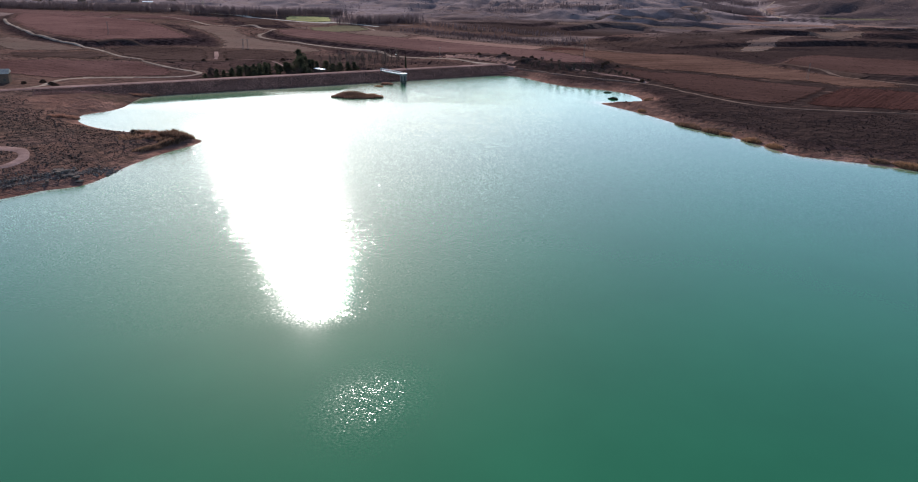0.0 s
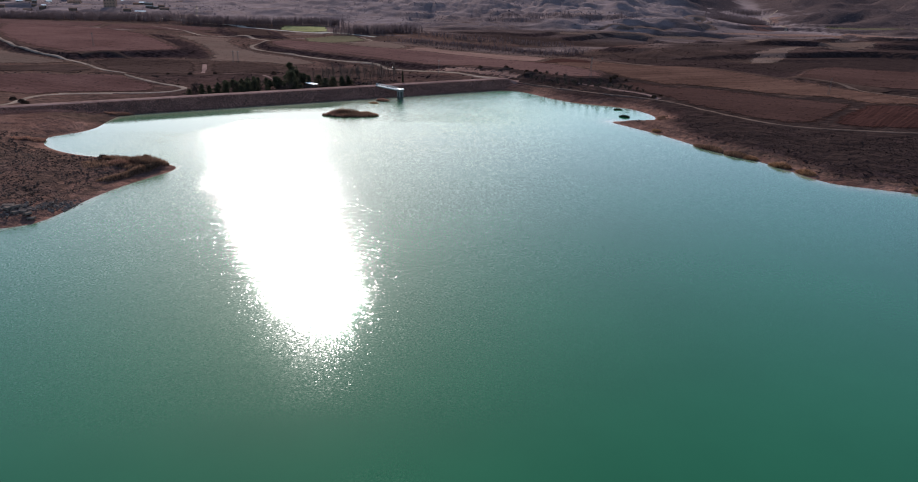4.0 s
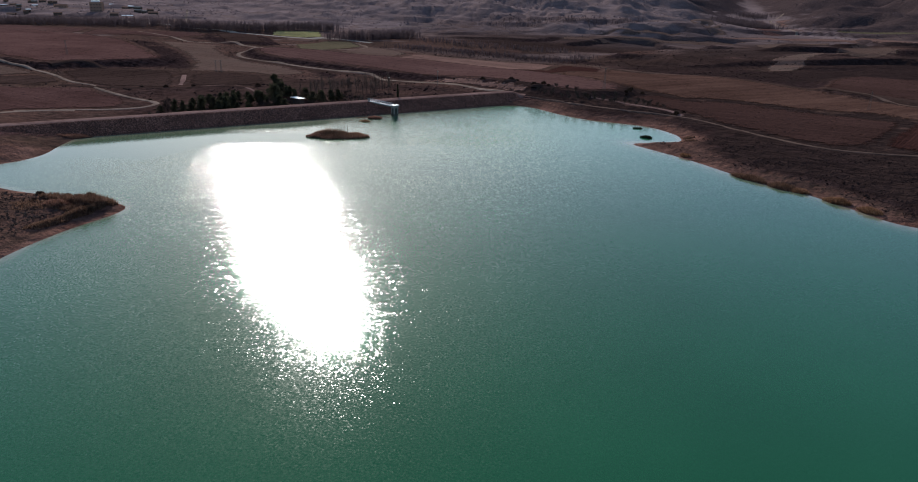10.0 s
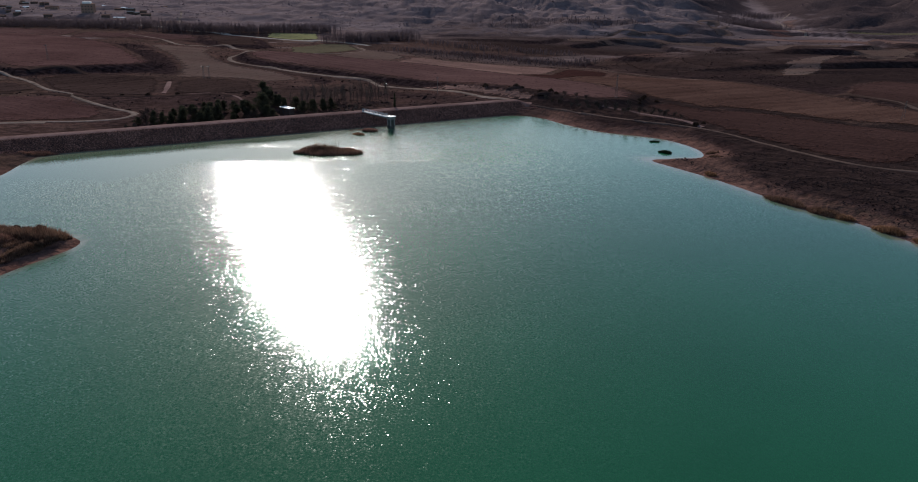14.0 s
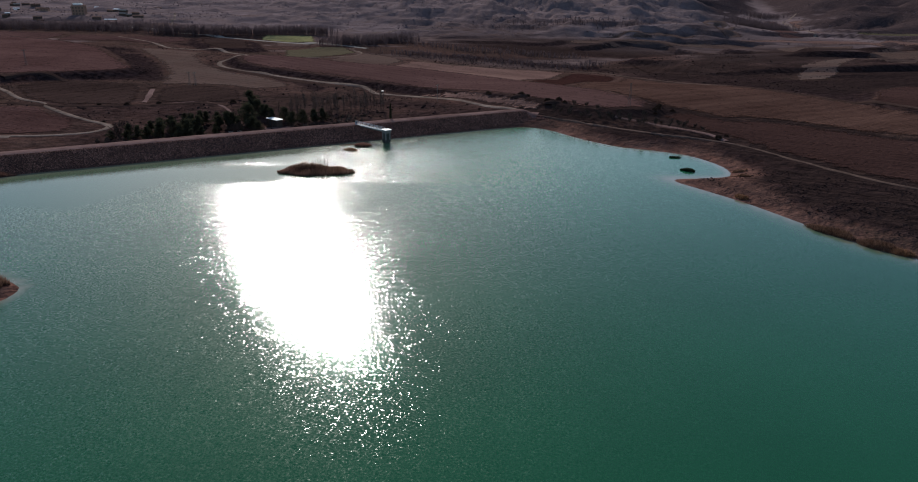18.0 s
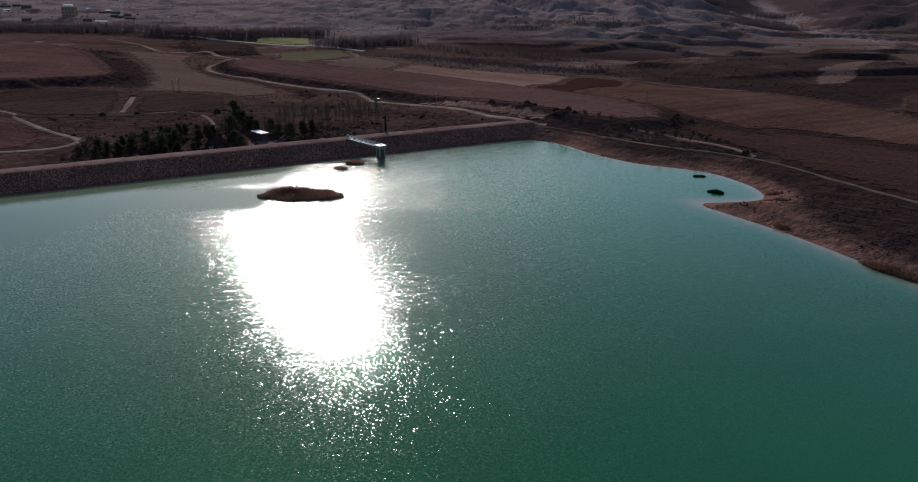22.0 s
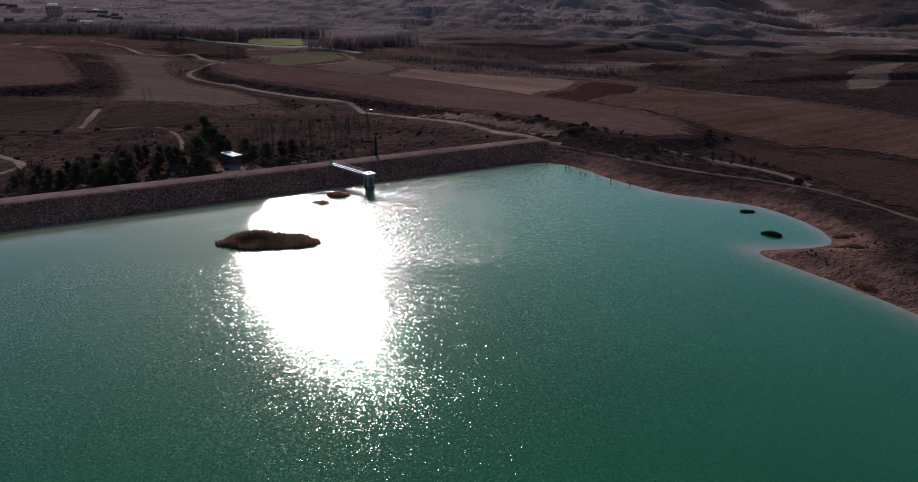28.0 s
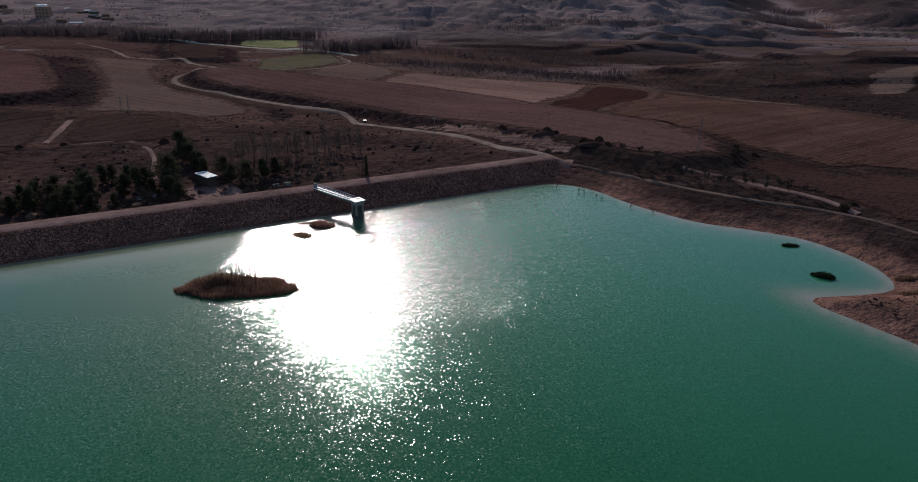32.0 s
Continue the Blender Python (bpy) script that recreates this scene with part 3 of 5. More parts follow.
# label, surface, width, line
TRACKS = [
    ("gravel road along the dam crest", CREST_ROAD, 4.2, [(-300, 239), (-197, 294.6), (-108, 342.7), (-32, 383.8), (14, 408.6), (24, 412.5), (30, 411.5)]),
    ("pale shore track round the east bank", SHORE_TRACK, 0.95, [(26, 413), (31, 411), (37, 406), (46, 398), (55, 390), (65, 382), (75, 375.5), (88, 369), (99, 360), (107, 344), (115, 325), (124, 308), (134, 300), (156, 292), (180, 286), (270, 272)]),
    ("pale dirt road winding down the valley", TRACK, 1.8, [(26, 417), (20, 426), (8, 435), (-7, 455), (-27, 476), (-43, 488), (-50, 492), (-56, 507), (-64, 517), (-93, 535), (-127, 559), (-147, 573), (-165, 592), (-173, 607), (-175, 621), (-168, 634), (-164, 655), (-188, 683), (-215, 714), (-234, 724), (-260, 741), (-281, 768), (-300, 790), (-350, 836)]),
    ("pale dirt track between the fields", TRACK, 1.25, [(-440, 690), (-400, 632), (-337, 553), (-304, 519), (-247, 477), (-216, 446), (-199, 436), (-194, 429), (-178, 415), (-162, 402), (-148, 392), (-145, 386), (-148, 377), (-160, 371), (-176, 367), (-194, 358)]),
    ("pale asphalt road across the valley", ASPHALT, 3.7, [(-420, 950), (-364, 930), (-326, 903), (-295, 880), (-249, 860), (-209, 852), (-149, 832), (-92, 784)]),
    ("dirt track along the valley floor", SHORE_TRACK, 1.3, [(-105, 790), (-104, 768), (-92, 736), (-80, 720), (-54, 716), (-34, 686), (-17, 679), (20, 696), (60, 702), (82, 696), (100, 676), (118, 650), (140, 628), (160, 596), (180, 542), (201, 501), (226, 461), (235, 421), (248, 388), (290, 350)]),
    ("dirt lane from the dam to the fields", TRACK, 1.6, [(-192, 303), (-191, 318), (-196, 338), (-196, 352), (-186, 362), (-172, 366)]),
    ("dirt spur past the orchard", CREST_ROAD, 1.2, [(62, 403), (67, 400), (72, 397), (77, 392), (82, 387), (88, 381.5), (93, 374), (96, 366)]),
    ("short dirt ramp between fields", CREST_ROAD, 1.3, [(-155, 443), (-160, 460), (-169, 486)]),
    ("dirt footpath through the hollow", CREST_ROAD, 0.8, [(-155, 436), (-142, 443.5), (-129, 449), (-117, 440), (-108, 425), (-103, 412), (-98, 402)]),
    ("dirt road up the side valley", TRACK, 2.1, [(455, 1043), (490, 1150), (541, 1316), (577, 1430), (604, 1470), (657, 1561)]),
    ("pale road to the far hills", TRACK, 1.6, [(-100, 812), (-112, 858), (-116, 915), (-108, 965), (-86, 994), (-40, 1010)]),
    ("pale farm road under the hills", TRACK, 1.6, [(-335, 940), (-352, 980), (-369, 1030), (-395, 1100)]),
    ("winding path round the olive field", TRACK, 1.1, [(-130, 648), (-105, 662), (-92, 700), (-92, 742), (-108, 778)]),
    ("gravel loop drive on the west bank", CREST_ROAD, 2.2, [(-160, 212), (-141, 206), (-133, 203), (-128.5, 197), (-128, 191), (-132, 186), (-150, 180)]),
]
# ditches and rough strips: line, width
VERGES = [
    ([(-215, 434), (-189, 431), (-171, 433), (-155, 436.5), (-142, 441), (-128, 446), (-114, 442)], 2.6),
    ([(-256, 498), (-245, 514), (-213, 504), (-184, 504), (-172, 492)], 2.4),
    ([(-169, 491), (-157, 501), (-140, 502.5), (-119, 486), (-110, 466), (-104, 452)], 2.4),
    ([(-170, 588), (-150, 572), (-125, 552), (-98, 530), (-74, 514), (-60, 500)], 3.5),
    ([(120, 640), (150, 599), (173, 548), (203, 500), (230, 455), (240, 424)], 4.5),
    ([(-92, 504), (-84, 492), (-80, 478), (-84, 466)], 1.6),
    ([(-300, 430), (-262, 437), (-225, 431)], 2.4),
]


def outline(pts, step=4.0):
    """A field's edge: straight sides with softened corners, a little uneven."""
    p = np.array(pts, float)
    nxt = np.roll(p, -1, 0)
    p = np.stack([p + (nxt - p) * 0.06, p + (nxt - p) * 0.94], 1).reshape(-1, 2)
    out = []
    for a, b in zip(p, np.roll(p, -1, 0)):
        k = max(1, int(np.linalg.norm(b - a) / step))
        out.append(a + (b - a) * np.linspace(0, 1, k, endpoint=False)[:, None])
    out = np.vstack(out)
    w = 0.006 * (p.max(0) - p.min(0)).max() + 1.2
    return out + w * 2 * np.stack([fbm(out[:, 0] / 14, out[:, 1] / 14, 4, 101) - 0.5, fbm(out[:, 0] / 14, out[:, 1] / 14, 3, 131) - 0.5], 1)


def terrace_z(x, y):
    """Fields stand on terraces, with a bank down to the land below."""
    z = np.zeros(np.shape(x))
    for _, _, lift, bank, pts in FIELDS:
        if lift:
            p = np.array(pts, float)
            lo, hi = p.min(0) - bank - 2, p.max(0) + bank + 2
            k = (x > lo[0]) & (x < hi[0]) & (y > lo[1]) & (y < hi[1])
            if k.any():
                z[k] = np.maximum(z[k], lift * sm(bank, 0, signed(x[k], y[k], outline(pts, 12.0))))
    return z


def top_z(x, y, lake_d=None):
    x, y = np.atleast_1d(np.asarray(x, float)), np.atleast_1d(np.asarray(y, float))
    return land_z(x, y, lake_d) + terrace_z(x, y)


# ---------------------------------------------------------------- ground sheet
def stepped(stops):
    """Grid lines from (start, spacing) stretches."""
    out = [stops[0][0]]
    for (a, s), (b, e) in zip(stops[:-1], stops[1:]):
        while out[-1] < b - 1e-6:
            q = (out[-1] - a) / (b - a)
            out.append(min(b, out[-1] + s + (e - s) * q))
    return np.array(out)


gx = stepped([(-3800, 220), (-1200, 40), (-500, 7), (-260, 3), (-170, 1.6), (120, 1.5), (190, 3), (320, 7), (900, 16), (1500, 60), (3800, 240)])
gy = stepped([(-420, 60), (40, 14), (150, 2.5), (200, 1.6), (420, 1.6), (470, 2.6), (700, 4), (1100, 7), (1700, 14), (2400, 50), (4400, 200)])
GX, GY = np.meshgrid(gx, gy)
FX, FY = GX.ravel(), GY.ravel()
LD = np.full(FX.shape, 900.0)
k = (FX > -330) & (FX < 330) & (FY > -330) & (FY < 520)
LD[k] = signed(FX[k], FY[k], LAKE)
FZ = top_z(FX, FY, LD)
nx, ny = len(gx), len(gy)
me = bpy.data.meshes.new("ground")
me.vertices.add(nx * ny)
me.vertices.foreach_set("co", np.stack([FX, FY, FZ], 1).ravel())
idx = np.arange(nx * ny).reshape(ny, nx)
quads = np.stack([idx[:-1, :-1], idx[:-1, 1:], idx[1:, 1:], idx[1:, :-1]], -1).reshape(-1, 4)
me.loops.add(quads.size)
me.loops.foreach_set("vertex_index", quads.ravel())
me.polygons.add(len(quads))
me.polygons.foreach_set("loop_start", np.arange(0, quads.size, 4))
me.polygons.foreach_set("use_smooth", np.ones(len(quads), bool))
me.update(calc_edges=True)
bench = (LD + 3.0 * (fbm(FX / 30, FY / 30, 3, 67) - 0.5)) / 3.8
lines = 0.8 * sm(0.42, 0.12, bench - np.floor(bench)) * sm(17, 9, LD + 8 * (fbm(FX / 18, FY / 18, 3, 45) - 0.5))
shore = np.maximum(sm(4.6, 1.4, LD * np.where(FX < -80, 1.7, 1.0) + 5 * (fbm(FX / 12, FY / 12, 3, 41) - 0.5)), lines) * sm(430, 400, FY)
flat_bay = np.exp(-(((FX + 158) / 20) ** 2 + ((FY - 290) / 18) ** 2) ** 2)
spit_flat = np.exp(-(((FX - 89) / 19) ** 2 + ((FY - 327) / 17) ** 2) ** 2) * sm(0.28, 0.55, fbm(FX / 9, FY / 6, 3, 77))
up = (FX - CREST_A[0]) * NORTH[0] + (FY - CREST_A[1]) * NORTH[1]
along = (FX - CREST_A[0]) * AXIS[0] + (FY - CREST_A[1]) * AXIS[1]
off_dam = 1 - sm(-30, -24, up) * sm(3, 0, up) * sm(CREST_LENGTH + 6, CREST_LENGTH - 6, along) * sm(130, 160, along)
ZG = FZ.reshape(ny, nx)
# steep faces are darkened in colour, standing in for their shade
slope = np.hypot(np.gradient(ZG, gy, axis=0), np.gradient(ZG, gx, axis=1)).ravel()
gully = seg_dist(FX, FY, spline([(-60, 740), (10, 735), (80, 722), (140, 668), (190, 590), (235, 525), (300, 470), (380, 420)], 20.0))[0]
heath_shade = 1.0 * sm(470, 590, FX - 0.25 * (FY - 1000)) * sm(900, 1000, FY) + 0.35 * sm(34, 14, gully + 26 * (fbm(FX / 40, FY / 26, 3, 71) - 0.5)) + 0.5 * sm(0.47, 0.53, fbm(FX / 170 + 3, FY / 42, 4, 37)) * sm(640, 720, FY + 0.4 * np.maximum(FX - 100, 0)) * sm(-60, 90, FX + 0.3 * (FY - 700)) * sm(1150, 1000, FY)
for weight, pts in HEATH_SHADE:
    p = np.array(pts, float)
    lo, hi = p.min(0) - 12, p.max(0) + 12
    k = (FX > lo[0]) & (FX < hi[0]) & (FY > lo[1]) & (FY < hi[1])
    heath_shade[k] = np.maximum(heath_shade[k], weight * sm(3.5, -3.5, signed(FX[k], FY[k], p) + 9 * (fbm(FX[k] / 14, FY[k] / 14, 3, 97) - 0.5)) * (1 - 0.75 * sm(600, 700, FY[k]) * sm(0.52, 0.62, fbm(FX[k] / 70, FY[k] / 20, 4, 113))))
heath_shade = heath_shade * sm(4, 10, LD + 6 * (fbm(FX / 12, FY / 12, 3, 41) - 0.5))
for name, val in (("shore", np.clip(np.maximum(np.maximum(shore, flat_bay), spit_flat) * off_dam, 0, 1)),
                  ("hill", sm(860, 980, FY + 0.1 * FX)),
                  ("steep", np.clip(sm(0.10, 0.26, slope) * sm(398, 430, FY + 0.2 * FX) * (1 - 0.7 * sm(860, 980, FY + 0.1 * FX) * sm(450, 350, FX)) + heath_shade + 0.35 * sm(7, 13, up) * sm(150, 90, up) * sm(-200, -165, FX) * sm(30, -10, FX) * sm(0.3, 0.5, fbm(FX / 22, FY / 12, 3, 35)), 0, 1)),
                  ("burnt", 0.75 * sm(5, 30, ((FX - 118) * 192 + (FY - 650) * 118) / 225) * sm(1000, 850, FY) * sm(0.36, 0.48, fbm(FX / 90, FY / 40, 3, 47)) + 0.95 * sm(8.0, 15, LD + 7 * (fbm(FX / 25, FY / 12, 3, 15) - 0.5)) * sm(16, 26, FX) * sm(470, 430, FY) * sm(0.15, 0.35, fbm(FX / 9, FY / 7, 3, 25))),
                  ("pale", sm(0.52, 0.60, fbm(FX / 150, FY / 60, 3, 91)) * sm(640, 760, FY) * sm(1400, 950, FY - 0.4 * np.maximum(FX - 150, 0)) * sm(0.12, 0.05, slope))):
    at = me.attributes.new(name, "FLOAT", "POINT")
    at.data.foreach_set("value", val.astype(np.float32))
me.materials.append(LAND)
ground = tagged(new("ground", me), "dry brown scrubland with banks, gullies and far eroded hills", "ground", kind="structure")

# ---------------------------------------------------------------- the lake
wx, wy = stepped([(-230, 14), (-160, 2.5), (160, 2.5), (230, 14)]), stepped([(-260, 20), (40, 3), (410, 2.5)])
WX, WY = np.meshgrid(wx, wy)
wf = np.stack([WX.ravel(), WY.ravel(), np.zeros(WX.size)], 1)
ii = np.arange(WX.size).reshape(WX.shape)
wq = np.stack([ii[:-1, :-1], ii[:-1, 1:], ii[1:, 1:], ii[1:, :-1]], -1).reshape(-1, 4)
wd = signed(wf[:, 0], wf[:, 1], LAKE)
keep = (wd[wq] < 6).all(1)
lake_me = bpy.data.meshes.new("lake")
lake_me.from_pydata(wf.tolist(), [], wq[keep].tolist())
X, Y = wf[:, 0], wf[:, 1]
wob = 12 * (fbm(X / 26, Y / 26, 4, 31) - 0.5)
edge = 311 - 28 * sm(-86, -108, X)
lee = sm(-3, 5, Y - edge + 0.55 * wob) * sm(-50, -63, X + 0.45 * wob)        # slick below the dam, west of the islet
gust = sm(309, 316, Y + 0.3 * wob) * sm(-60, -34, X) * sm(40, 0, X)                               # fresher wind at the east end of the dam
band = 0.75 * np.exp(-((Y - 331 - 0.12 * (X + 76) + 0.3 * wob) / 4.5) ** 2) * sm(-100, -90, X) * sm(-52, -64, X)
ripple = (0.34 * sm(98, 110, Y + wob) + 0.38 * sm(112, 165, Y + wob) + 0.28 * sm(140, 215, Y + wob) + 0.14 * sm(200, 280, Y) + 0.25 * sm(-38, 0, X) * sm(230, 265, Y)) * np.maximum((1 - lee) * (1.0 + 0.75 * gust), band)
ripple = ripple * (1 - 0.5 * sm(-105, -135, X)) * (1 - 0.6 * sm(0, 45, X - 0.12 * (Y - 200)))
patch = 1.0 * np.exp(-((X + 12 - 0.2 * (Y - 84)) / 7) ** 2 - ((Y - 85) / 9) ** 2)
ripple = np.maximum(np.maximum(ripple, patch), 0.06 + 0.03 * sm(200, 260, Y) + 0.22 * sm(-20, -8, wd) * sm(290, 305, Y))
# shore and spit shallows; the dam-toe term paints in a pale reflection
shallow_sheen = np.clip(sm(-2.6, 0.3, wd + 0.12 * wob) * 0.75 + 0.35 * sm(-9, 0, wd + 0.5 * wob) * sm(20, 60, X) + 0.55 * sm(-18, -2, wd) * sm(30, 0, X) * sm(295, 310, Y) + 0.5 * np.exp(-((X - 66) / 7) ** 2 - ((Y - 323.5 + 0.3 * (X - 66)) / 4.5) ** 2), 0, 1)
far_sheen = np.clip(0.9 * sm(255, 345, Y + 0.6 * wob) * sm(-40, 20, X), 0, 1)            # low-angle sheen painted as a brighter body colour towards the dam's east end
for name, val in (("ripple", ripple), ("shallow_sheen", shallow_sheen), ("far_sheen", far_sheen)):
    at = lake_me.attributes.new(name, "FLOAT", "POINT")
    at.data.foreach_set("value", val.astype(np.float32))
lake_me.materials.append(WATER)
lake = tagged(new("lake_water", lake_me), "milky turquoise reservoir water with wind ripples and sun glitter", "water", kind="structure")


# ---------------------------------------------------------------- fields and tracks, laid on the ground
from mathutils.geometry import delaunay_2d_cdt


def lay_field(kind, material, pts, label, over=0.22):
    edge = outline(pts)
    lo, hi = edge.min(0), edge.max(0)
    step = max(4.0, min(12.0, (hi - lo).max() / 40))
    px, py = np.meshgrid(np.arange(lo[0] + step / 2, hi[0], step), np.arange(lo[1] + step / 2, hi[1], step))
    px, py = px.ravel(), py.ravel()
    inn = signed(px, py, edge) < -0.4 * step
    pts2 = [Vector(q[:2]) for q in edge] + [Vector((a, b)) for a, b in zip(px[inn], py[inn])]
    n = len(edge)
    co, _, fc, *_ = delaunay_2d_cdt(pts2, [], [list(range(n))], 1, 0.01)
    co = np.array([tuple(q) for q in co])
    z = top_z(co[:, 0], co[:, 1]) + over
    me = mesh_of(kind, np.column_stack([co, z]), [tuple(f) for f in fc], material, True)
    inward = np.clip(-signed(co[:, 0], co[:, 1], edge) / (0.8 * step), 0, 1)
    me.attributes.new("inward", "FLOAT", "POINT").data.foreach_set("value", inward.astype(np.float32))
    return tagged(new(kind, me), label, "field", kind="structure")


def lay_track(kind, material, pts, width, label, category="track", over=0.12, wob=0.7):
    c = spline(pts, 2.5)
    t = np.gradient(c, axis=0)
    t /= np.linalg.norm(t, axis=1)[:, None] + 1e-9
    nrm = np.stack([-t[:, 1], t[:, 0]], 1)
    rows = []
    jig = (wob if width < 3 else 0.25) * width * (fbm(np.arange(len(c)) / 4.0, np.zeros(len(c)) + width, 3, 8) - 0.5)
    for q in (-0.95, -0.5, -0.25, 0.0, 0.25, 0.5, 0.95):
        p = c + nrm * (q * width + (jig * np.sign(q))[:, None])
        drop = -0.2 if abs(q) > 0.52 else (0.05 if q == 0 else 0.0)
        rows.append(np.column_stack([p, top_z(p[:, 0], p[:, 1]) + over + drop]))
    z = np.max([r[:, 2] for r in rows[1:-1]], axis=0)
    for r in rows[1:-1]:
        r[:, 2] = 0.6 * z + 0.4 * r[:, 2]
    v = np.stack(rows, 1).reshape(-1, 3)
    w = len(rows)
    f = [(i * w + j, i * w + j + 1, (i + 1) * w + j + 1, (i + 1) * w + j) for i in range(len(c) - 1) for j in range(w - 1)]
    return tagged(new(kind, mesh_of(kind, v, f, material, True)), label, category, kind="structure")


for label, material, lift, bank, pts in FIELDS:
    lay_field("field", material, pts, label)
for label, material, width, pts in TRACKS:
    far = np.mean([p[1] for p in pts]) > 430
    lay_track("track", material, pts, width, label, over=0.26 if far else 0.14)
for pts, width in VERGES:
    lay_track("ditch", VERGE, pts, width, "dark weedy ditch between fields", "ditch", 0.26)


# ---------------------------------------------------------------- shapes
rng = np.random.default_rng(7)
ICO = np.array([(0, 0, 1), *[(0.894 * math.cos(a), 0.894 * math.sin(a), 0.447) for a in np.arange(5) * 1.2566],
                *[(0.894 * math.cos(a + 0.628), 0.894 * math.sin(a + 0.628), -0.447) for a in np.arange(5) * 1.2566], (0, 0, -1)])
ICO_F = np.array([(0, i + 1, (i + 1) % 5 + 1) for i in range(5)] + [(i + 1, i + 6, (i + 1) % 5 + 1) for i in range(5)]
                 + [((i + 1) % 5 + 1, i + 6, (i + 1) % 5 + 6) for i in range(5)] + [(11, (i + 1) % 5 + 6, i + 6) for i in range(5)])


def raw_mesh(name, verts, faces, material, smooth=False):
    """A mesh from arrays: verts (n, 3), faces (m, 3 or 4)."""
    me = bpy.data.meshes.new(name)
    me.vertices.add(len(verts))
    me.vertices.foreach_set("co", np.asarray(verts, np.float32).ravel())
    k = faces.shape[1]
    me.loops.add(faces.size)
    me.loops.foreach_set("vertex_index", np.asarray(faces, np.int32).ravel())
    me.polygons.add(len(faces))
    me.polygons.foreach_set("loop_start", np.arange(0, faces.size, k, dtype=np.int32))
    me.polygons.foreach_set("use_smooth", np.full(len(faces), smooth))
    me.materials.append(material)
    me.update(calc_edges=True)
    me.validate()
    return me


def clumps(name, centre, size, material, rough=0.25, smooth=False):
    """Many lumps: stones, tussocks, foliage. centre (n, 3), size (n, 3)."""
    n = len(centre)
    a = rng.uniform(0, 6.283, n)
    v = ICO[None] * (1 + rng.uniform(-rough, rough, (n, 12, 1))) * size[:, None]
    c, s = np.cos(a)[:, None], np.sin(a)[:, None]
    v = np.stack([v[..., 0] * c - v[..., 1] * s, v[..., 0] * s + v[..., 1] * c, v[..., 2]], -1) + centre[:, None]
    f = ICO_F[None] + (np.arange(n) * 12)[:, None, None]
    return raw_mesh(name, v.reshape(-1, 3), f.reshape(-1, 3), material, smooth)


def blades(name, base, tip, width, material):
    """Thin leaves, stalks or twigs, each a narrow triangle with a fold."""
    d = tip - base
    side = np.cross(d, rng.normal(size=d.shape))
    side *= (np.asarray(width) / (np.linalg.norm(side, axis=1) + 1e-9))[:, None]
    v = np.stack([base - side / 2, base + side / 2, tip], 1).reshape(-1, 3)
    return raw_mesh(name, v, np.arange(len(v)).reshape(-1, 3), material)


def limbs(name, segs, material):
    """Tapered round-ish limbs. segs: (from, to, radius, end radius)."""
    vs, fs = [], []
    for a, b, r0, r1 in segs:
        a, b = np.array(a, float), np.array(b, float)
        d = (b - a) / (np.linalg.norm(b - a) + 1e-9)
        e = np.cross(d, (0.31, 0.95, 0.1))
        e /= np.linalg.norm(e)
        g = np.cross(d, e)
        o = len(vs)
        for p, r in ((a, r0), (b, r1)):
            vs += [p + r * (math.cos(k * 1.0472) * e + math.sin(k * 1.0472) * g) for k in range(6)]
        fs += [(o + k, o + (k + 1) % 6, o + 6 + (k + 1) % 6, o + 6 + k) for k in range(6)]
    return raw_mesh(name, np.array(vs), np.array(fs), material, True)


def box_bm(sx, sy, sz, at=(0, 0, 0), bevel=0.0, turn=0.0):
    bm = bmesh.new()
    bmesh.ops.create_cube(bm, size=1.0, matrix=Matrix.Translation(at) @ Matrix.Rotation(turn, 4, "Z") @ Matrix.Diagonal((sx, sy, sz, 1)))
    if bevel:
        bmesh.ops.bevel(bm, geom=bm.edges[:], offset=bevel, segments=1, affect="EDGES")
    return bm


def bar_bm(a, b, r, sides=6):
    a, b = Vector(a), Vector(b)
    bm = bmesh.new()
    bmesh.ops.create_cone(bm, cap_ends=True, segments=sides, radius1=r, radius2=r, depth=(b - a).length,
                          matrix=Matrix.Translation((a + b) / 2) @ (b - a).to_track_quat("Z", "Y").to_matrix().to_4x4())
    return bm


def thing(name, at, label, category, turn=0.0, group="", kind=""):
    ob = new(name)
    ob.matrix_basis = pose(*at, 0, 0, turn)
    ob.empty_display_size = 0.3
    return tagged(ob, label, category, group, kind)


def z_at(x, y):
    return float(top_z(x, y)[0])


def link(name, me, parent, label=""):
    ob = new(name, me)
    ob.parent = parent
    return tagged(ob, label)


# ---------------------------------------------------------------- intake tower and its footbridge
TURN = math.degrees(math.atan2(AXIS[1], AXIS[0]))
tower = thing("intake_tower", (-31.0, 366.2, 0), "weathered concrete intake tower standing in the reservoir", "tower", TURN + 12)
# shaft, pilaster and head tones are darkened to carry the backlit side's shade
shaft = part("shaft", box_bm(1.75, 1.75, 7.6, (0, 0, 0.0), 0.12), WET_SHADE_CONCRETE, tower, "water-stained concrete shaft, darkened to carry its shade")
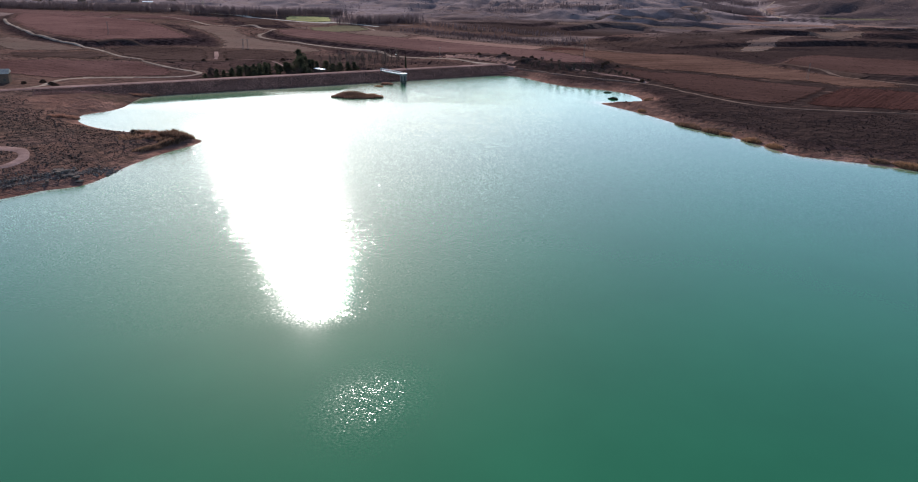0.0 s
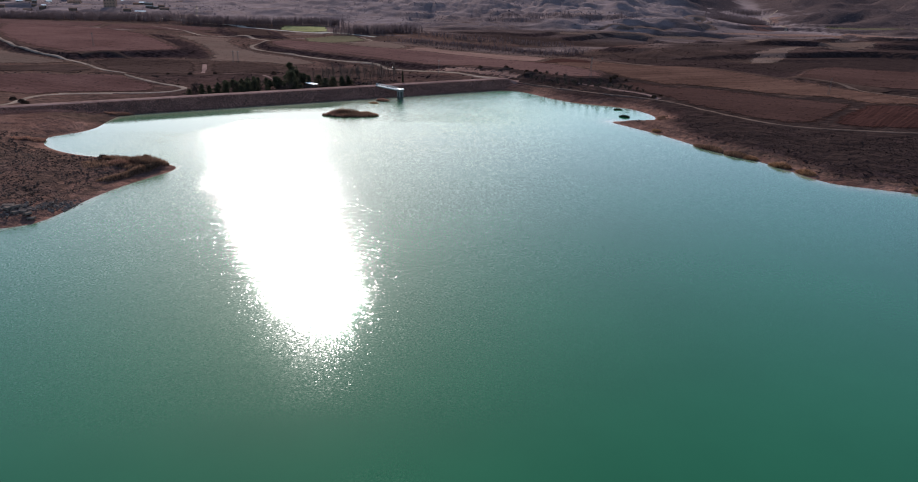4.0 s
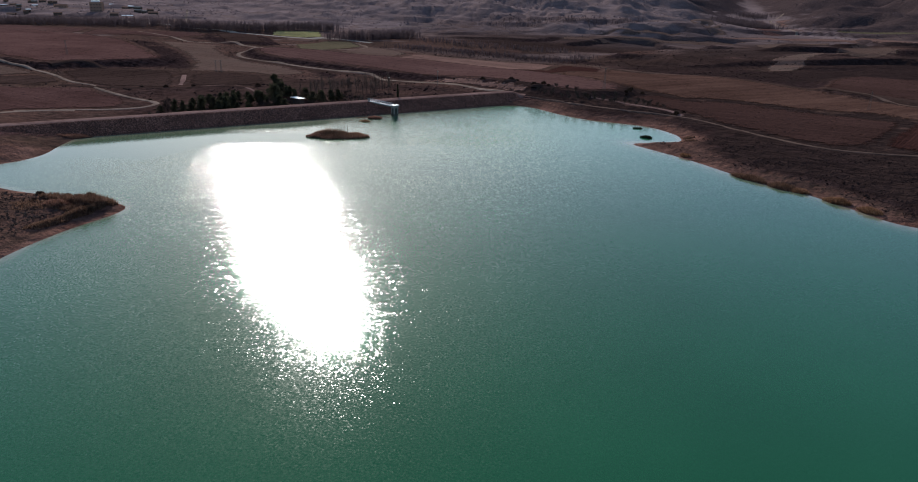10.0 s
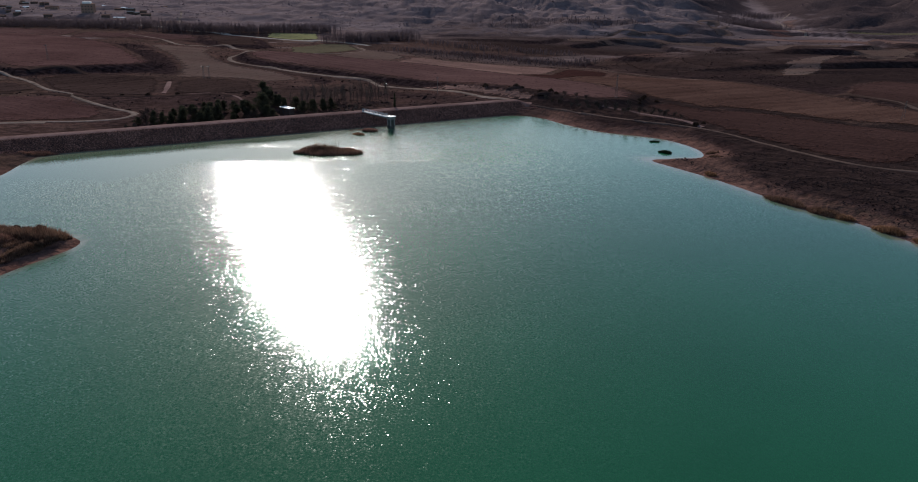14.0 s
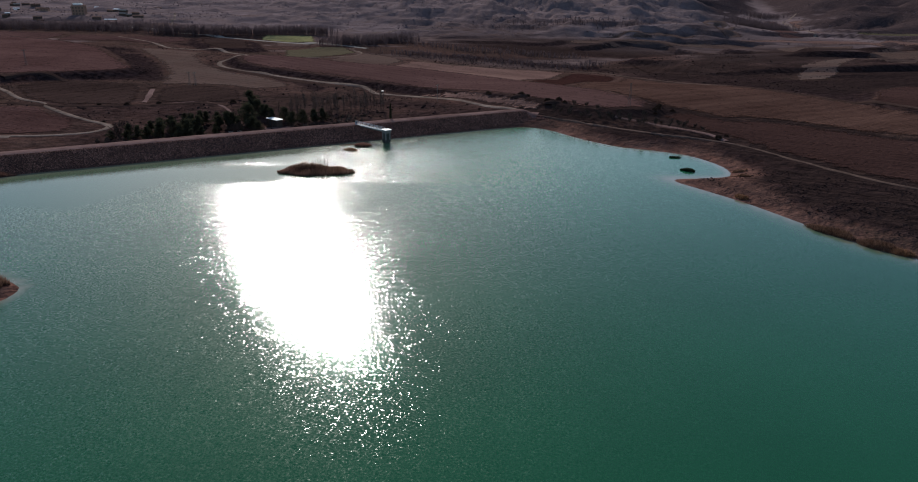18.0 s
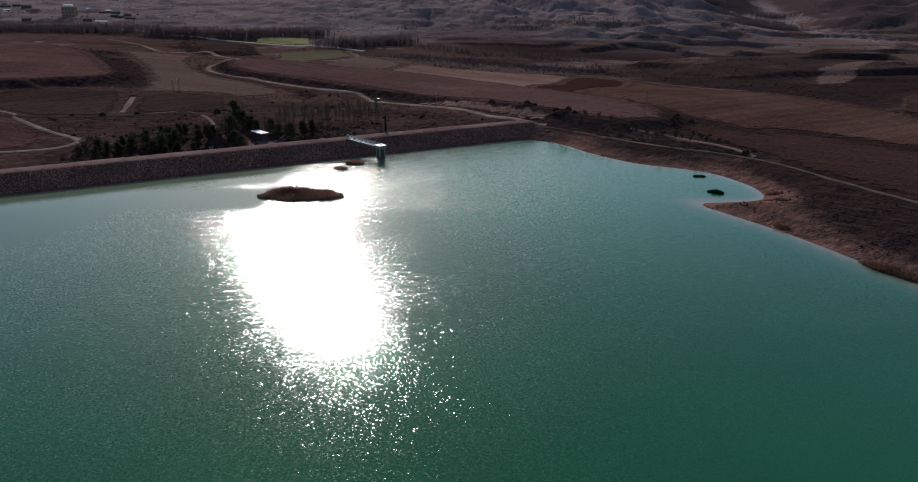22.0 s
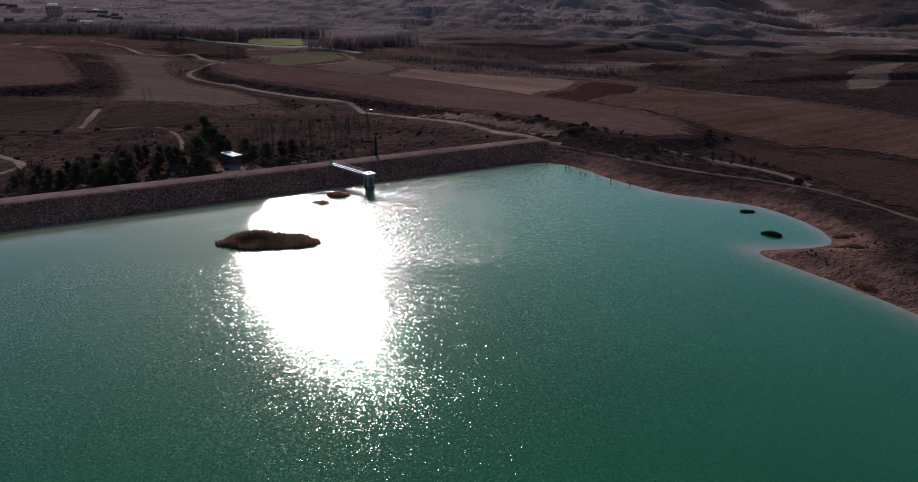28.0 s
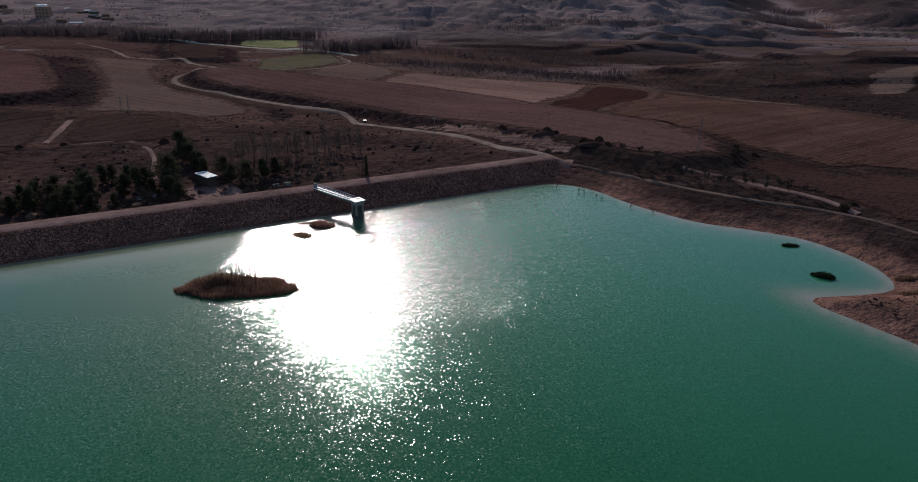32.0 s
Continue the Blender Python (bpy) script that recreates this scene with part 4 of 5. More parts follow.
for sx in (-1, 1):
    for sy in (-1, 1):
        part("pilaster", box_bm(0.42, 0.42, 7.6, (sx * 0.9, sy * 0.9, 0.0), 0.03), GREY_CONCRETE, tower)
        part("wet_foot", box_bm(0.46, 0.46, 2.9, (sx * 0.9, sy * 0.9, -0.4), 0.03), WET_SHADE_CONCRETE, tower, "dark wet foot below the old waterline")
part("wet_band", box_bm(1.82, 1.82, 2.9, (0, 0, -0.4), 0.05), WET_SHADE_CONCRETE, tower, "dark wet band round the shaft")
part("head", box_bm(2.5, 2.5, 0.95, (0, 0, 4.15), 0.05), GREY_CONCRETE, tower, "concrete valve chamber head")
part("corbel", box_bm(2.2, 2.2, 0.3, (0, 0, 3.6), 0.08), GREY_CONCRETE, tower)
part("roof_slab", box_bm(3.05, 3.05, 0.22, (0, 0, 4.75), 0.04), WHITE_ROOF, tower, "pale sunlit roof slab")
part("hatch", box_bm(0.8, 0.8, 0.12, (0.5, 0.4, 4.92), 0.02), STEEL, tower)
part("door", box_bm(0.8, 0.06, 0.9, (-0.5, 1.265, 4.15), 0.01), DARK_OPENING, tower)

b0, b1 = Vector((-43.6, 376.4, 4.55)), Vector((-32.2, 367.4, 4.2))
span = (b1 - b0).length
bridge = thing("footbridge", (*b0,), "white-railed concrete footbridge from the dam crest to the tower", "bridge", math.degrees(math.atan2(b1.y - b0.y, b1.x - b0.x)))
bridge.rotation_euler[1] = math.asin((b0.z - b1.z) / span)
part("deck", box_bm(span, 1.0, 0.12, (span / 2, 0, 0), 0.02), GREY_CONCRETE, bridge, "grey concrete walkway deck")
for s in (-1, 1):
    part("girder", box_bm(span, 0.16, 0.5, (span / 2, s * 0.4, -0.31), 0.02), STAINED, bridge)
    part("kerb", box_bm(span, 0.26, 0.2, (span / 2, s * 0.58, 0.04), 0.02), WHITE_PAINT, bridge, "white painted kerb beam")
    part("handrail", bar_bm((0, s * 0.6, 1.05), (span, s * 0.6, 1.05), 0.045), WHITE_PAINT, bridge)
    part("midrail", bar_bm((0, s * 0.6, 0.55), (span, s * 0.6, 0.55), 0.03), WHITE_PAINT, bridge)
    for k in range(9):
        part("post", bar_bm((span * k / 8, s * 0.6, 0.05), (span * k / 8, s * 0.6, 1.07), 0.04), WHITE_PAINT, bridge)
part("abutment", box_bm(1.6, 1.9, 1.6, (-0.6, 0, -0.8), 0.06), CONCRETE, bridge, "concrete abutment")
part("gate", box_bm(0.08, 1.2, 1.3, (-0.1, 0, 0.7), 0.02), STEEL, bridge)

# ---------------------------------------------------------------- riprap on the dam
n = 54000
u, q = rng.uniform(130, CREST_LENGTH + 6, n), rng.uniform(0.0, 1.0, n)
s = -(3.1 + q * 9.4)
px, py = CREST_A[0] + AXIS[0] * u + NORTH[0] * s, CREST_A[1] + AXIS[1] * u + NORTH[1] * s
pz = top_z(px, py)
r = rng.gamma(4, 0.030, n) * np.where(q > 0.74, 0.6, 1.0)
keep = pz > -0.5
rip = tagged(new("riprap", clumps("riprap", np.stack([px, py, pz + 0.05], 1)[keep], (r[:, None] * rng.uniform(0.6, 1.1, (n, 3)))[keep], RIPRAP, 0.3)),
             "dark brown riprap boulders facing the dam", "boulders", kind="stuff")

# ---------------------------------------------------------------- reeds, island and shore plants
def reed_patch(name, outline, count, height, material, label, lean=0.25, floor=0.0, rim=0.0):
    """Stalks standing over an ellipse in plan: centre x y, half length, half depth, turn."""
    cx, cy, rx, ry, turn = outline
    a, rr = rng.uniform(0, 6.283, count), np.sqrt(rng.uniform(rim, 1, count))
    edge = 0.75 + 0.5 * fbm(np.cos(a) * 1.7 + cx, np.sin(a) * 1.7 + cy, 3, 19)
    ex, ey = rr * edge * rx * np.cos(a), rr * edge * ry * np.sin(a)
    ct, st = math.cos(radians(turn)), math.sin(radians(turn))
    x, y = cx + ex * ct - ey * st, cy + ex * st + ey * ct
    z = np.maximum(top_z(x, y), floor - 0.15)
    h = height * (0.45 + 0.7 * fbm(x / 2.2, y / 2.2, 3, 29)) * rng.uniform(0.7, 1.15, count) * (1.1 - 0.45 * rr ** 3)
    base = np.stack([x, y, z], 1)
    tip = base + np.stack([rng.normal(0, lean, count) * h, rng.normal(0, lean, count) * h, h], 1)
    return tagged(new(name, blades(name, base, tip, rng.uniform(0.10, 0.24, count), material)), label, "reeds", kind="stuff")


def mound(name, cx, cy, rx, ry, turn, high, material, label, category="island"):
    k, rows = 40, 7
    vs, fs = [], []
    ct, st = math.cos(radians(turn)), math.sin(radians(turn))
    for i in range(rows):
        f = 1 - i / (rows - 1) if i else 1.12
        for j in range(k):
            a = 6.28318 * j / k
            w = f * (0.8 + 0.4 * float(fbm(np.array(math.cos(a) * 1.5 + cx), np.array(math.sin(a) * 1.5 + cy), 3, 19)))
            ex, ey = rx * w * math.cos(a), ry * w * math.sin(a)
            vs.append((cx + ex * ct - ey * st, cy + ex * st + ey * ct, -0.5 if i == 0 else high * (i / (rows - 1)) ** 0.7 - 0.05))
    for i in range(rows - 1):
        fs += [(i * k + j, i * k + (j + 1) % k, (i + 1) * k + (j + 1) % k, (i + 1) * k + j) for j in range(k)]
    return tagged(new(name, mesh_of(name, vs, fs, material, True)), label, category, kind="structure")


MUD = earth("wet_mud", (0.060, 0.036, 0.026), (0.125, 0.075, 0.052), 0.2, 1.2, 0.8, 0.08)
mound("island", -48.4, 323.4, 11.6, 4.6, 3, 0.6, MUD, "low muddy islet overgrown with dry reeds")
reed_patch("island_reeds", (-48.4, 323.4, 10.6, 4.2, 3), 6500, 1.8, REED_DARK, "dark brown dry reeds covering the islet")
reed_patch("island_reeds", (-52.0, 325.2, 6.5, 2.2, 3), 2600, 3.0, REED_DARK, "taller dark reeds along the islet's back")
reed_patch("island_reeds", (-48.4, 323.4, 11.0, 4.5, 3), 4200, 1.9, REED_RED, "reddish-brown reeds round the islet's rim", rim=0.6)
reed_patch("island_reeds", (-55.5, 323.8, 3.6, 2.6, 3), 1500, 2.0, REED_RED, "tall reddish reeds at the islet's end")
reed_patch("island_reeds", (-40.5, 323.6, 3.6, 2.4, 3), 1100, 1.4, REED_STRAW, "straw-coloured reeds at the islet's end")
for k in range(11):
    x, y = -50.5 + 0.55 * k + random.uniform(-0.5, 0.5), 325.0 + random.uniform(-0.8, 0.8)
    h = random.uniform(2.8, 4.6)
    stem = thing("sapling", (x, y, 0.3), "thin bare willow sapling on the islet", "sapling", 0, "saplings on the islet")
    link("stem", limbs("stem", [((0, 0, -0.2), (random.uniform(-0.3, 0.3), random.uniform(-0.3, 0.3), h), 0.08, 0.03)], DARK_WOOD), stem)
    link("twig", limbs("twig", [((0, 0, h * 0.45), (random.uniform(-0.5, 0.5), random.uniform(-0.5, 0.5), h * 0.8), 0.025, 0.01)], DARK_WOOD), stem)
mound("mud_bar", -42.6, 361.8, 6.2, 1.1, 22, 0.18, MUD, "muddy bar at the foot of the dam", "mud bar")
reed_patch("reed_clump", (-38.8, 359.6, 2.9, 1.8, 10), 1500, 1.6, REED_RED, "round clump of brown reeds in the shallows")
reed_patch("reed_clump", (-42.6, 353.0, 2.6, 1.4, -20), 500, 1.1, REED_STRAW, "sparse clump of pale reeds in the shallows")
reed_patch("rush_clump", (72.0, 333.6, 2.4, 1.1, -25), 1500, 1.2, RUSH, "dark green rush clump standing in water")
reed_patch("rush_clump", (72.6, 351.0, 2.0, 0.9, 0), 1000, 0.9, RUSH, "small dark rush clump standing in water")
for x, y in ((23, 393.8), (29, 390.8), (30.5, 389.6), (33.2, 386), (34.5, 384.6), (41, 377.2), (46, 373)):
    stem = thing("dead_stem", (x, y, -0.3), "dead bare willow stem standing in the shallows", "sapling", 0, "dead stems in the shallows")
    h = random.uniform(1.1, 1.9)
    link("stem", limbs("stem", [((0, 0, 0), (random.uniform(-0.3, 0.3), random.uniform(-0.3, 0.3), h), 0.09, 0.04)], DARK_WOOD), stem)
    for k in range(3):
        link("twig", limbs("twig", [((0, 0, h * 0.4), (random.uniform(-0.8, 0.8), random.uniform(-0.8, 0.8), h * random.uniform(0.7, 1.0)), 0.05, 0.02)], DARK_WOOD), stem)
# the point on the west shore
reed_patch("point_reeds", (-99.0, 234.0, 6.6, 3.6, 8), 4200, 2.7, REED_DARK, "dense dark reeds on the tip of the point")
reed_patch("point_reeds", (-96.8, 227.0, 5.0, 1.6, 62), 1500, 1.6, REED_DARK, "dark reeds along the point's waterline")
reed_patch("point_reeds", (-109.0, 236.5, 4.5, 2.4, 0), 1400, 1.9, REED_DARK, "brown shrubby reeds behind the point")
reed_patch("point_reeds", (-104.5, 229.5, 3.4, 2.2, 10), 1000, 1.5, REED_RED, "reddish dry reeds on the point")
reed_patch("point_reeds", (-101.0, 231.0, 7.0, 5.0, 20), 3600, 1.2, REED_DARK, "low brown reeds over the point")
reed_patch("point_reeds", (-108.0, 230.0, 8.0, 5.0, 30), 1800, 0.7, REED_DARK, "thin brown grass over the point")
reed_patch("point_reeds", (-100.5, 219.5, 7.0, 1.6, 62), 1500, 1.0, REED_DARK, "brown reeds on the point's steep bank")
reed_patch("bay_reeds", (-143.0, 311.0, 5.5, 1.4, 24), 1300, 1.2, REED_RED, "reddish-brown dry reeds at the corner of the dam")
reed_patch("bay_reeds", (-151.5, 262.0, 5.5, 2.2, 30), 1500, 1.2, REED_RED, "reddish-brown reeds at the head of the bay")
# the east shore
for cx, cy, rx, ry, tu, cnt, hh, mt, lb in (
        (90.5, 276.5, 6.5, 1.9, -55, 1800, 1.5, REED_DARK, "dark brown reeds along the east bank"),
        (97.5, 266.5, 5.0, 1.8, -45, 1500, 1.5, REED_DARK, "brown reed fringe along the east bank"),
        (101.0, 262.5, 2.8, 1.4, -40, 700, 1.4, REED_STRAW, "orange-brown reeds at the water's edge"),
        (107.5, 252.5, 4.2, 1.6, -55, 1300, 1.5, REED_STRAW, "golden dry reeds at the water's edge"),
        (112.0, 244.0, 3.5, 1.4, -60, 900, 1.3, REED_STRAW, "golden dry reed tuft beside the bank"),
        (78.5, 303.5, 2.2, 1.3, -55, 500, 1.1, REED_STRAW, "reddish reed tuft beside the sandy spit"),
        (88.5, 331.5, 2.2, 1.2, -20, 450, 0.9, REED_DARK, "low brown reeds behind the spit"),
        (85.5, 323.0, 3.0, 1.2, -30, 600, 0.8, REED_DARK, "low dark reeds on the sandy spit"),
        (148.0, 220.5, 6.0, 2.0, -35, 1600, 1.5, REED_STRAW, "golden dry reeds on the bank"),
        (140.0, 226.0, 3.5, 1.4, -30, 700, 1.3, REED_DARK, "brown dry reeds on the bank")):
    reed_patch("bank_reeds", (cx, cy, rx, ry, tu), cnt, hh, mt, lb)

# ---------------------------------------------------------------- tussocks on the open ground
ROAD = np.vstack([spline(TRACKS[0][3], 4.0), spline(TRACKS[1][3], 4.0)])
LOOP = spline(TRACKS[-1][3], 3.0)
tx, ty = rng.uniform(-230, -84, 62000), rng.uniform(150, 330, 62000)
ux, uy = rng.uniform(40, 235, 52000), rng.uniform(190, 395, 52000)
tx, ty = np.concatenate([tx, ux]), np.concatenate([ty, uy])
td = signed(tx, ty, LAKE)
cover = fbm(tx / 14, ty / 9, 4, 53)
us = (tx - CREST_A[0]) * NORTH[0] + (ty - CREST_A[1]) * NORTH[1]
far_road = (seg_dist(tx, ty, ROAD)[0] > 3.6) & (seg_dist(tx, ty, LOOP)[0] > 2.6)
bay_flat = (((tx + 158) / 21) ** 2 + ((ty - 290) / 19) ** 2) > 1
side = np.where(tx < 0, us < -13, (ty < 282 + 0.9 * np.maximum(150 - tx, 0)))
keep = (td > 4.5 + 6 * (cover - 0.5)) & far_road & bay_flat & side & (cover > rng.uniform(0.28, 0.66, len(tx)))
tx, ty = tx[keep], ty[keep]
r = rng.gamma(5, 0.034, len(tx))
size = np.stack([r, r, r * rng.uniform(0.45, 0.9, len(r))], 1)
tz = top_z(tx, ty) + 0.25 * size[:, 2]
for west, mat, lb in ((True, TUSSOCK, "dry tussocks and thyme cushions on stony ground"), (False, TUSSOCK_DARK, "dark dead thyme cushions on the bank")):
    k = (tx < 0) == west
    tagged(new("tussocks", clumps("tussocks", np.stack([tx, ty, tz], 1)[k], size[k], mat, 0.35)), lb, "scrub", kind="stuff")


# ---------------------------------------------------------------- trees
def pine(name, high, wide, seed, label):
    g = np.random.default_rng(seed)
    ob = thing(name, (0, 0, 0), label, "tree", group="pines below the dam")
    segs = [((0, 0, -0.3), (0.1, 0.05, high * 0.45), 0.19, 0.13), ((0.1, 0.05, high * 0.45), (0.05, 0, high * 0.93), 0.13, 0.03)]
    puffs = []
    for k in range(17):
        h = high * (0.14 + 0.76 * (k / 16))
        a = g.uniform(0, 6.283)
        out = wide * (1.0 - 0.6 * (k / 16) ** 1.5) * g.uniform(0.35, 1.1)
        end = (out * math.cos(a), out * math.sin(a), h + 0.25 * out)
        segs.append(((0.08, 0.03, h - 0.15 * out), end, 0.06, 0.015))
        puffs.append((end, wide * g.uniform(0.26, 0.44)))
        puffs.append(((end[0] * g.uniform(0.3, 0.6), end[1] * g.uniform(0.3, 0.6), h + g.uniform(-0.2, 0.5)), wide * g.uniform(0.24, 0.42)))
    puffs.append(((0, 0, high * 0.94), wide * 0.34))
    link("trunk", limbs("trunk", segs[:2], BARK), ob)
    link("branching", limbs("branching", segs[2:], BARK), ob)
    base, tip, wid = [], [], []
    for c, r in puffs:
        m = 80
        d = g.normal(size=(m, 3))
        d /= np.linalg.norm(d, axis=1)[:, None]
        p = np.array(c) + d * (r * g.uniform(0.25, 1.0, m) ** 0.6)[:, None] * (1, 1, 0.72)
        base.append(p)
        tip.append(p + d * g.uniform(0.2, 0.5, m)[:, None] + (0, 0, 0.12))
        wid.append(g.uniform(0.16, 0.34, m))
    link("crown", blades("crown", np.vstack(base), np.vstack(tip), np.concatenate(wid), NEEDLES), ob, "dark green needle crown")
    return ob


def bare_tree(name, high, wide, seed, label, group, upright=0.8, twigs=260, fork=0.3, wood=None):
    g = np.random.default_rng(seed)
    ob = thing(name, (0, 0, 0), label, "tree", group=group)
    r0 = 0.009 * high + 0.02
    mid = np.array((g.normal(0, 0.02) * high, g.normal(0, 0.02) * high, high * 0.5))
    top = np.array((g.normal(0, 0.03) * high, g.normal(0, 0.03) * high, high * 0.94))
    link("trunk", limbs("trunk", [((0, 0, -0.3), mid, r0, r0 * 0.6), (mid, top, r0 * 0.6, 0.02)], BARK), ob)
    segs, base, tip = [], [], []
    count = 16
    for k in range(count):
        f = fork + (0.92 - fork) * k / count
        p = mid * (f / 0.5) if f < 0.5 else mid + (top - mid) * ((f - 0.5) / 0.44)
        a = g.uniform(0, 6.283)
        ln = wide * g.uniform(0.7, 1.2) * (1.25 - f)
        e = p + np.array((ln * math.cos(a), ln * math.sin(a), ln * upright * g.uniform(1.0, 1.9)))
        segs.append((p, e, r0 * 0.32, 0.012))
        m = twigs // count
        q = g.uniform(0.25, 1, m)[:, None]
        s0 = p + (e - p) * q
        dv = (e - p) / (np.linalg.norm(e - p) + 1e-9) + g.normal(0, 0.55, (m, 3)) + (0, 0, 0.35 * upright)
        base.append(s0)
        tip.append(s0 + dv * g.uniform(0.12, 0.26, m)[:, None] * wide * 1.1)
    link("branching", limbs("branching", segs, wood or TWIGS), ob)
    b, t = np.vstack(base), np.vstack(tip)
    link("bare_crown", blades("bare_crown", b, t, np.full(len(b), 0.045 if wood else 0.08), wood or TWIGS), ob, "bare winter twigs")
    return ob


def scatter(protos, spots, spread=0.2):
    """Stand copies of the given trees on the plan's spots; each prototype itself takes a spot too."""
    used = set()
    for i, (x, y, *h) in enumerate(spots):
        p = protos[i % len(protos)]
        k = (h[0] if h else 1.0) * random.uniform(1 - spread, 1 + spread)
        m = pose(x, y, z_at(x, y) - 0.1, 0, 0, random.uniform(0, 360))
        if p.name in used:
            ob = copy_thing(p, m)
        else:
            ob = p
            ob.matrix_basis = m
            used.add(p.name)
        ob.scale = (k, k, k * random.uniform(0.9, 1.1))


pines = [pine("pine_tree", 6.0, 2.4, 1, "dark green pine with a rounded crown"), pine("pine_tree", 6.4, 2.8, 2, "broad dark green pine tree"),
         pine("pine_tree", 5.2, 2.1, 3, "young dark green pine tree"), pine("pine_tree", 7.0, 2.3, 4, "tall dark green pine tree")]
PINE_SPOTS = [(-131, 374, 0.75), (-126, 371, 0.7), (-122, 369), (-117, 370), (-113, 374), (-120, 378), (-124, 377, 0.8), (-107, 371), (-109, 368), (-107, 377),
              (-112, 381), (-106, 380), (-119, 385), (-112, 389), (-118, 397, 0.8), (-111, 396, 0.8), (-110, 400, 0.8), (-106, 401, 0.7), (-101, 388), (-98, 390),
              (-97, 394), (-91, 396, 1.25), (-89, 391, 1.2), (-93, 388, 0.7), (-98, 424, 1.3), (-94, 420, 1.1), (-88, 412), (-84, 405, 0.9), (-74, 399), (-70, 402),
              (-102, 372, 0.8), (-98, 376, 0.5), (-87, 386, 0.9), (-84, 384, 0.7), (-66, 406), (-100, 380, 0.5), (-128, 366, 0.6),
              (-135, 368, 0.5), (-63, 409, 0.9), (-104, 366, 0.7), (-90, 415), (-79, 408, 0.9)]
scatter(pines, [(x, y, 1.06 * (h[0] if h else 1.0)) for x, y, *h in PINE_SPOTS], 0.12)
poplars = [bare_tree("poplar_tree", 8.4, 1.5, 11, "slender leafless poplar with grey twigs", "poplars below the dam", 1.6), bare_tree("poplar_tree", 7.6, 1.3, 12, "thin leafless poplar with grey twigs", "poplars below the dam", 1.8),
           bare_tree("poplar_tree", 9.2, 1.7, 13, "tall leafless poplar with grey twigs", "poplars below the dam", 1.5)]
spots = []
for k in range(54):
    q, w = random.random(), random.random()
    spots.append((-84 + 46 * q + random.uniform(-1, 1), 408 + 10 * q + 27 * w, random.uniform(0.8, 1.1)))
scatter(poplars, spots, 0.1)
fruit = [bare_tree("fruit_tree", 2.9, 1.3, 21, "small leafless orchard tree beside the track", "orchard trees by the shore track", 0.8, 800, 0.42, BARK),
         bare_tree("fruit_tree", 2.5, 1.2, 22, "low leafless orchard tree beside the track", "orchard trees by the shore track", 0.7, 800, 0.42, BARK)]
ORCHARD = [(37, 412), (40, 410), (43, 407.5), (47, 402), (50, 404), (50.5, 398), (54, 396), (54, 402), (59, 396), (62, 394), (63, 402), (67, 399), (65, 391), (68, 388),
           (70, 386), (74, 385), (72, 396), (76, 391), (77, 386), (79, 383), (81, 388), (82, 382), (84, 380), (86, 384), (88, 379), (90, 377.5), (46, 414), (51, 411), (55, 406),
           (58, 400), (44, 411), (62, 398), (66, 395), (70, 391)]
scatter(fruit, [(x, y, 1.2) for x, y in ORCHARD], 0.15)

thicket = [bare_tree("thicket_tree", 4.4, 2.3, 41, "dark leafless thicket tree among the pines", "thicket below the dam", 0.5, 900, 0.12, DARK_WOOD),
           bare_tree("thicket_tree", 3.6, 2.0, 42, "low dark leafless thicket tree among the pines", "thicket below the dam", 0.5, 900, 0.1, DARK_WOOD)]
spots = []
while len(spots) < 28:
    x, y = random.uniform(-136, -58), random.uniform(362, 426)
    g = (x - CREST_A[0]) * NORTH[0] + (y - CREST_A[1]) * NORTH[1]
    if 10 < g < 44 and math.hypot(x + 81, y - 397) > 9 and math.hypot(x + 74, y - 390) > 7:
        spots.append((x, y, random.uniform(0.7, 1.3)))
scatter(thicket, spots, 0.15)

cyp = thing("cypress_tree", (-31.6, 388.5, z_at(-31.6, 388.5)), "narrow dark cypress behind the dam crest", "tree")
link("trunk", limbs("trunk", [((0, 0, -0.3), (0, 0, 5.5), 0.12, 0.02)], BARK), cyp)
hh = rng.uniform(0.5, 6.2, 1500)
rad = 0.48 * np.sqrt(np.clip(1 - (hh / 6.6) ** 1.5, 0, 1)) * rng.uniform(0.3, 1, 1500)
aa = rng.uniform(0, 6.283, 1500)
cb = np.stack([rad * np.cos(aa), rad * np.sin(aa), hh], 1)
link("crown", blades("crown", cb, cb + np.stack([0.12 * np.cos(aa), 0.12 * np.sin(aa), np.full(1500, 0.45)], 1), np.full(1500, 0.16), NEEDLES), cyp)


def shrub(name, wide, high, seed, material, label):
    g = np.random.default_rng(seed)
    ob = thing(name, (0, 0, 0), label, "bush", group="bushes")
    m = 900
    d = g.normal(size=(m, 3))
    d[:, 2] = np.abs(d[:, 2])
    d /= np.linalg.norm(d, axis=1)[:, None]
    lump = 0.7 + 0.6 * fbm(d[:, 0] * 2 + seed, d[:, 1] * 2 + d[:, 2], 3, seed)
    p = d * (g.uniform(0.3, 1, m) ** 0.4 * lump)[:, None] * (wide, wide, high)
    link("foliage", blades("foliage", p, p + d * 0.3 + g.normal(0, 0.12, (m, 3)), g.uniform(0.10, 0.26, m), material), ob)
    link("stemwork", limbs("stemwork", [((0, 0, -0.2), tuple(q * 0.8), 0.035, 0.01) for q in p[:14]], BARK), ob)
    return ob


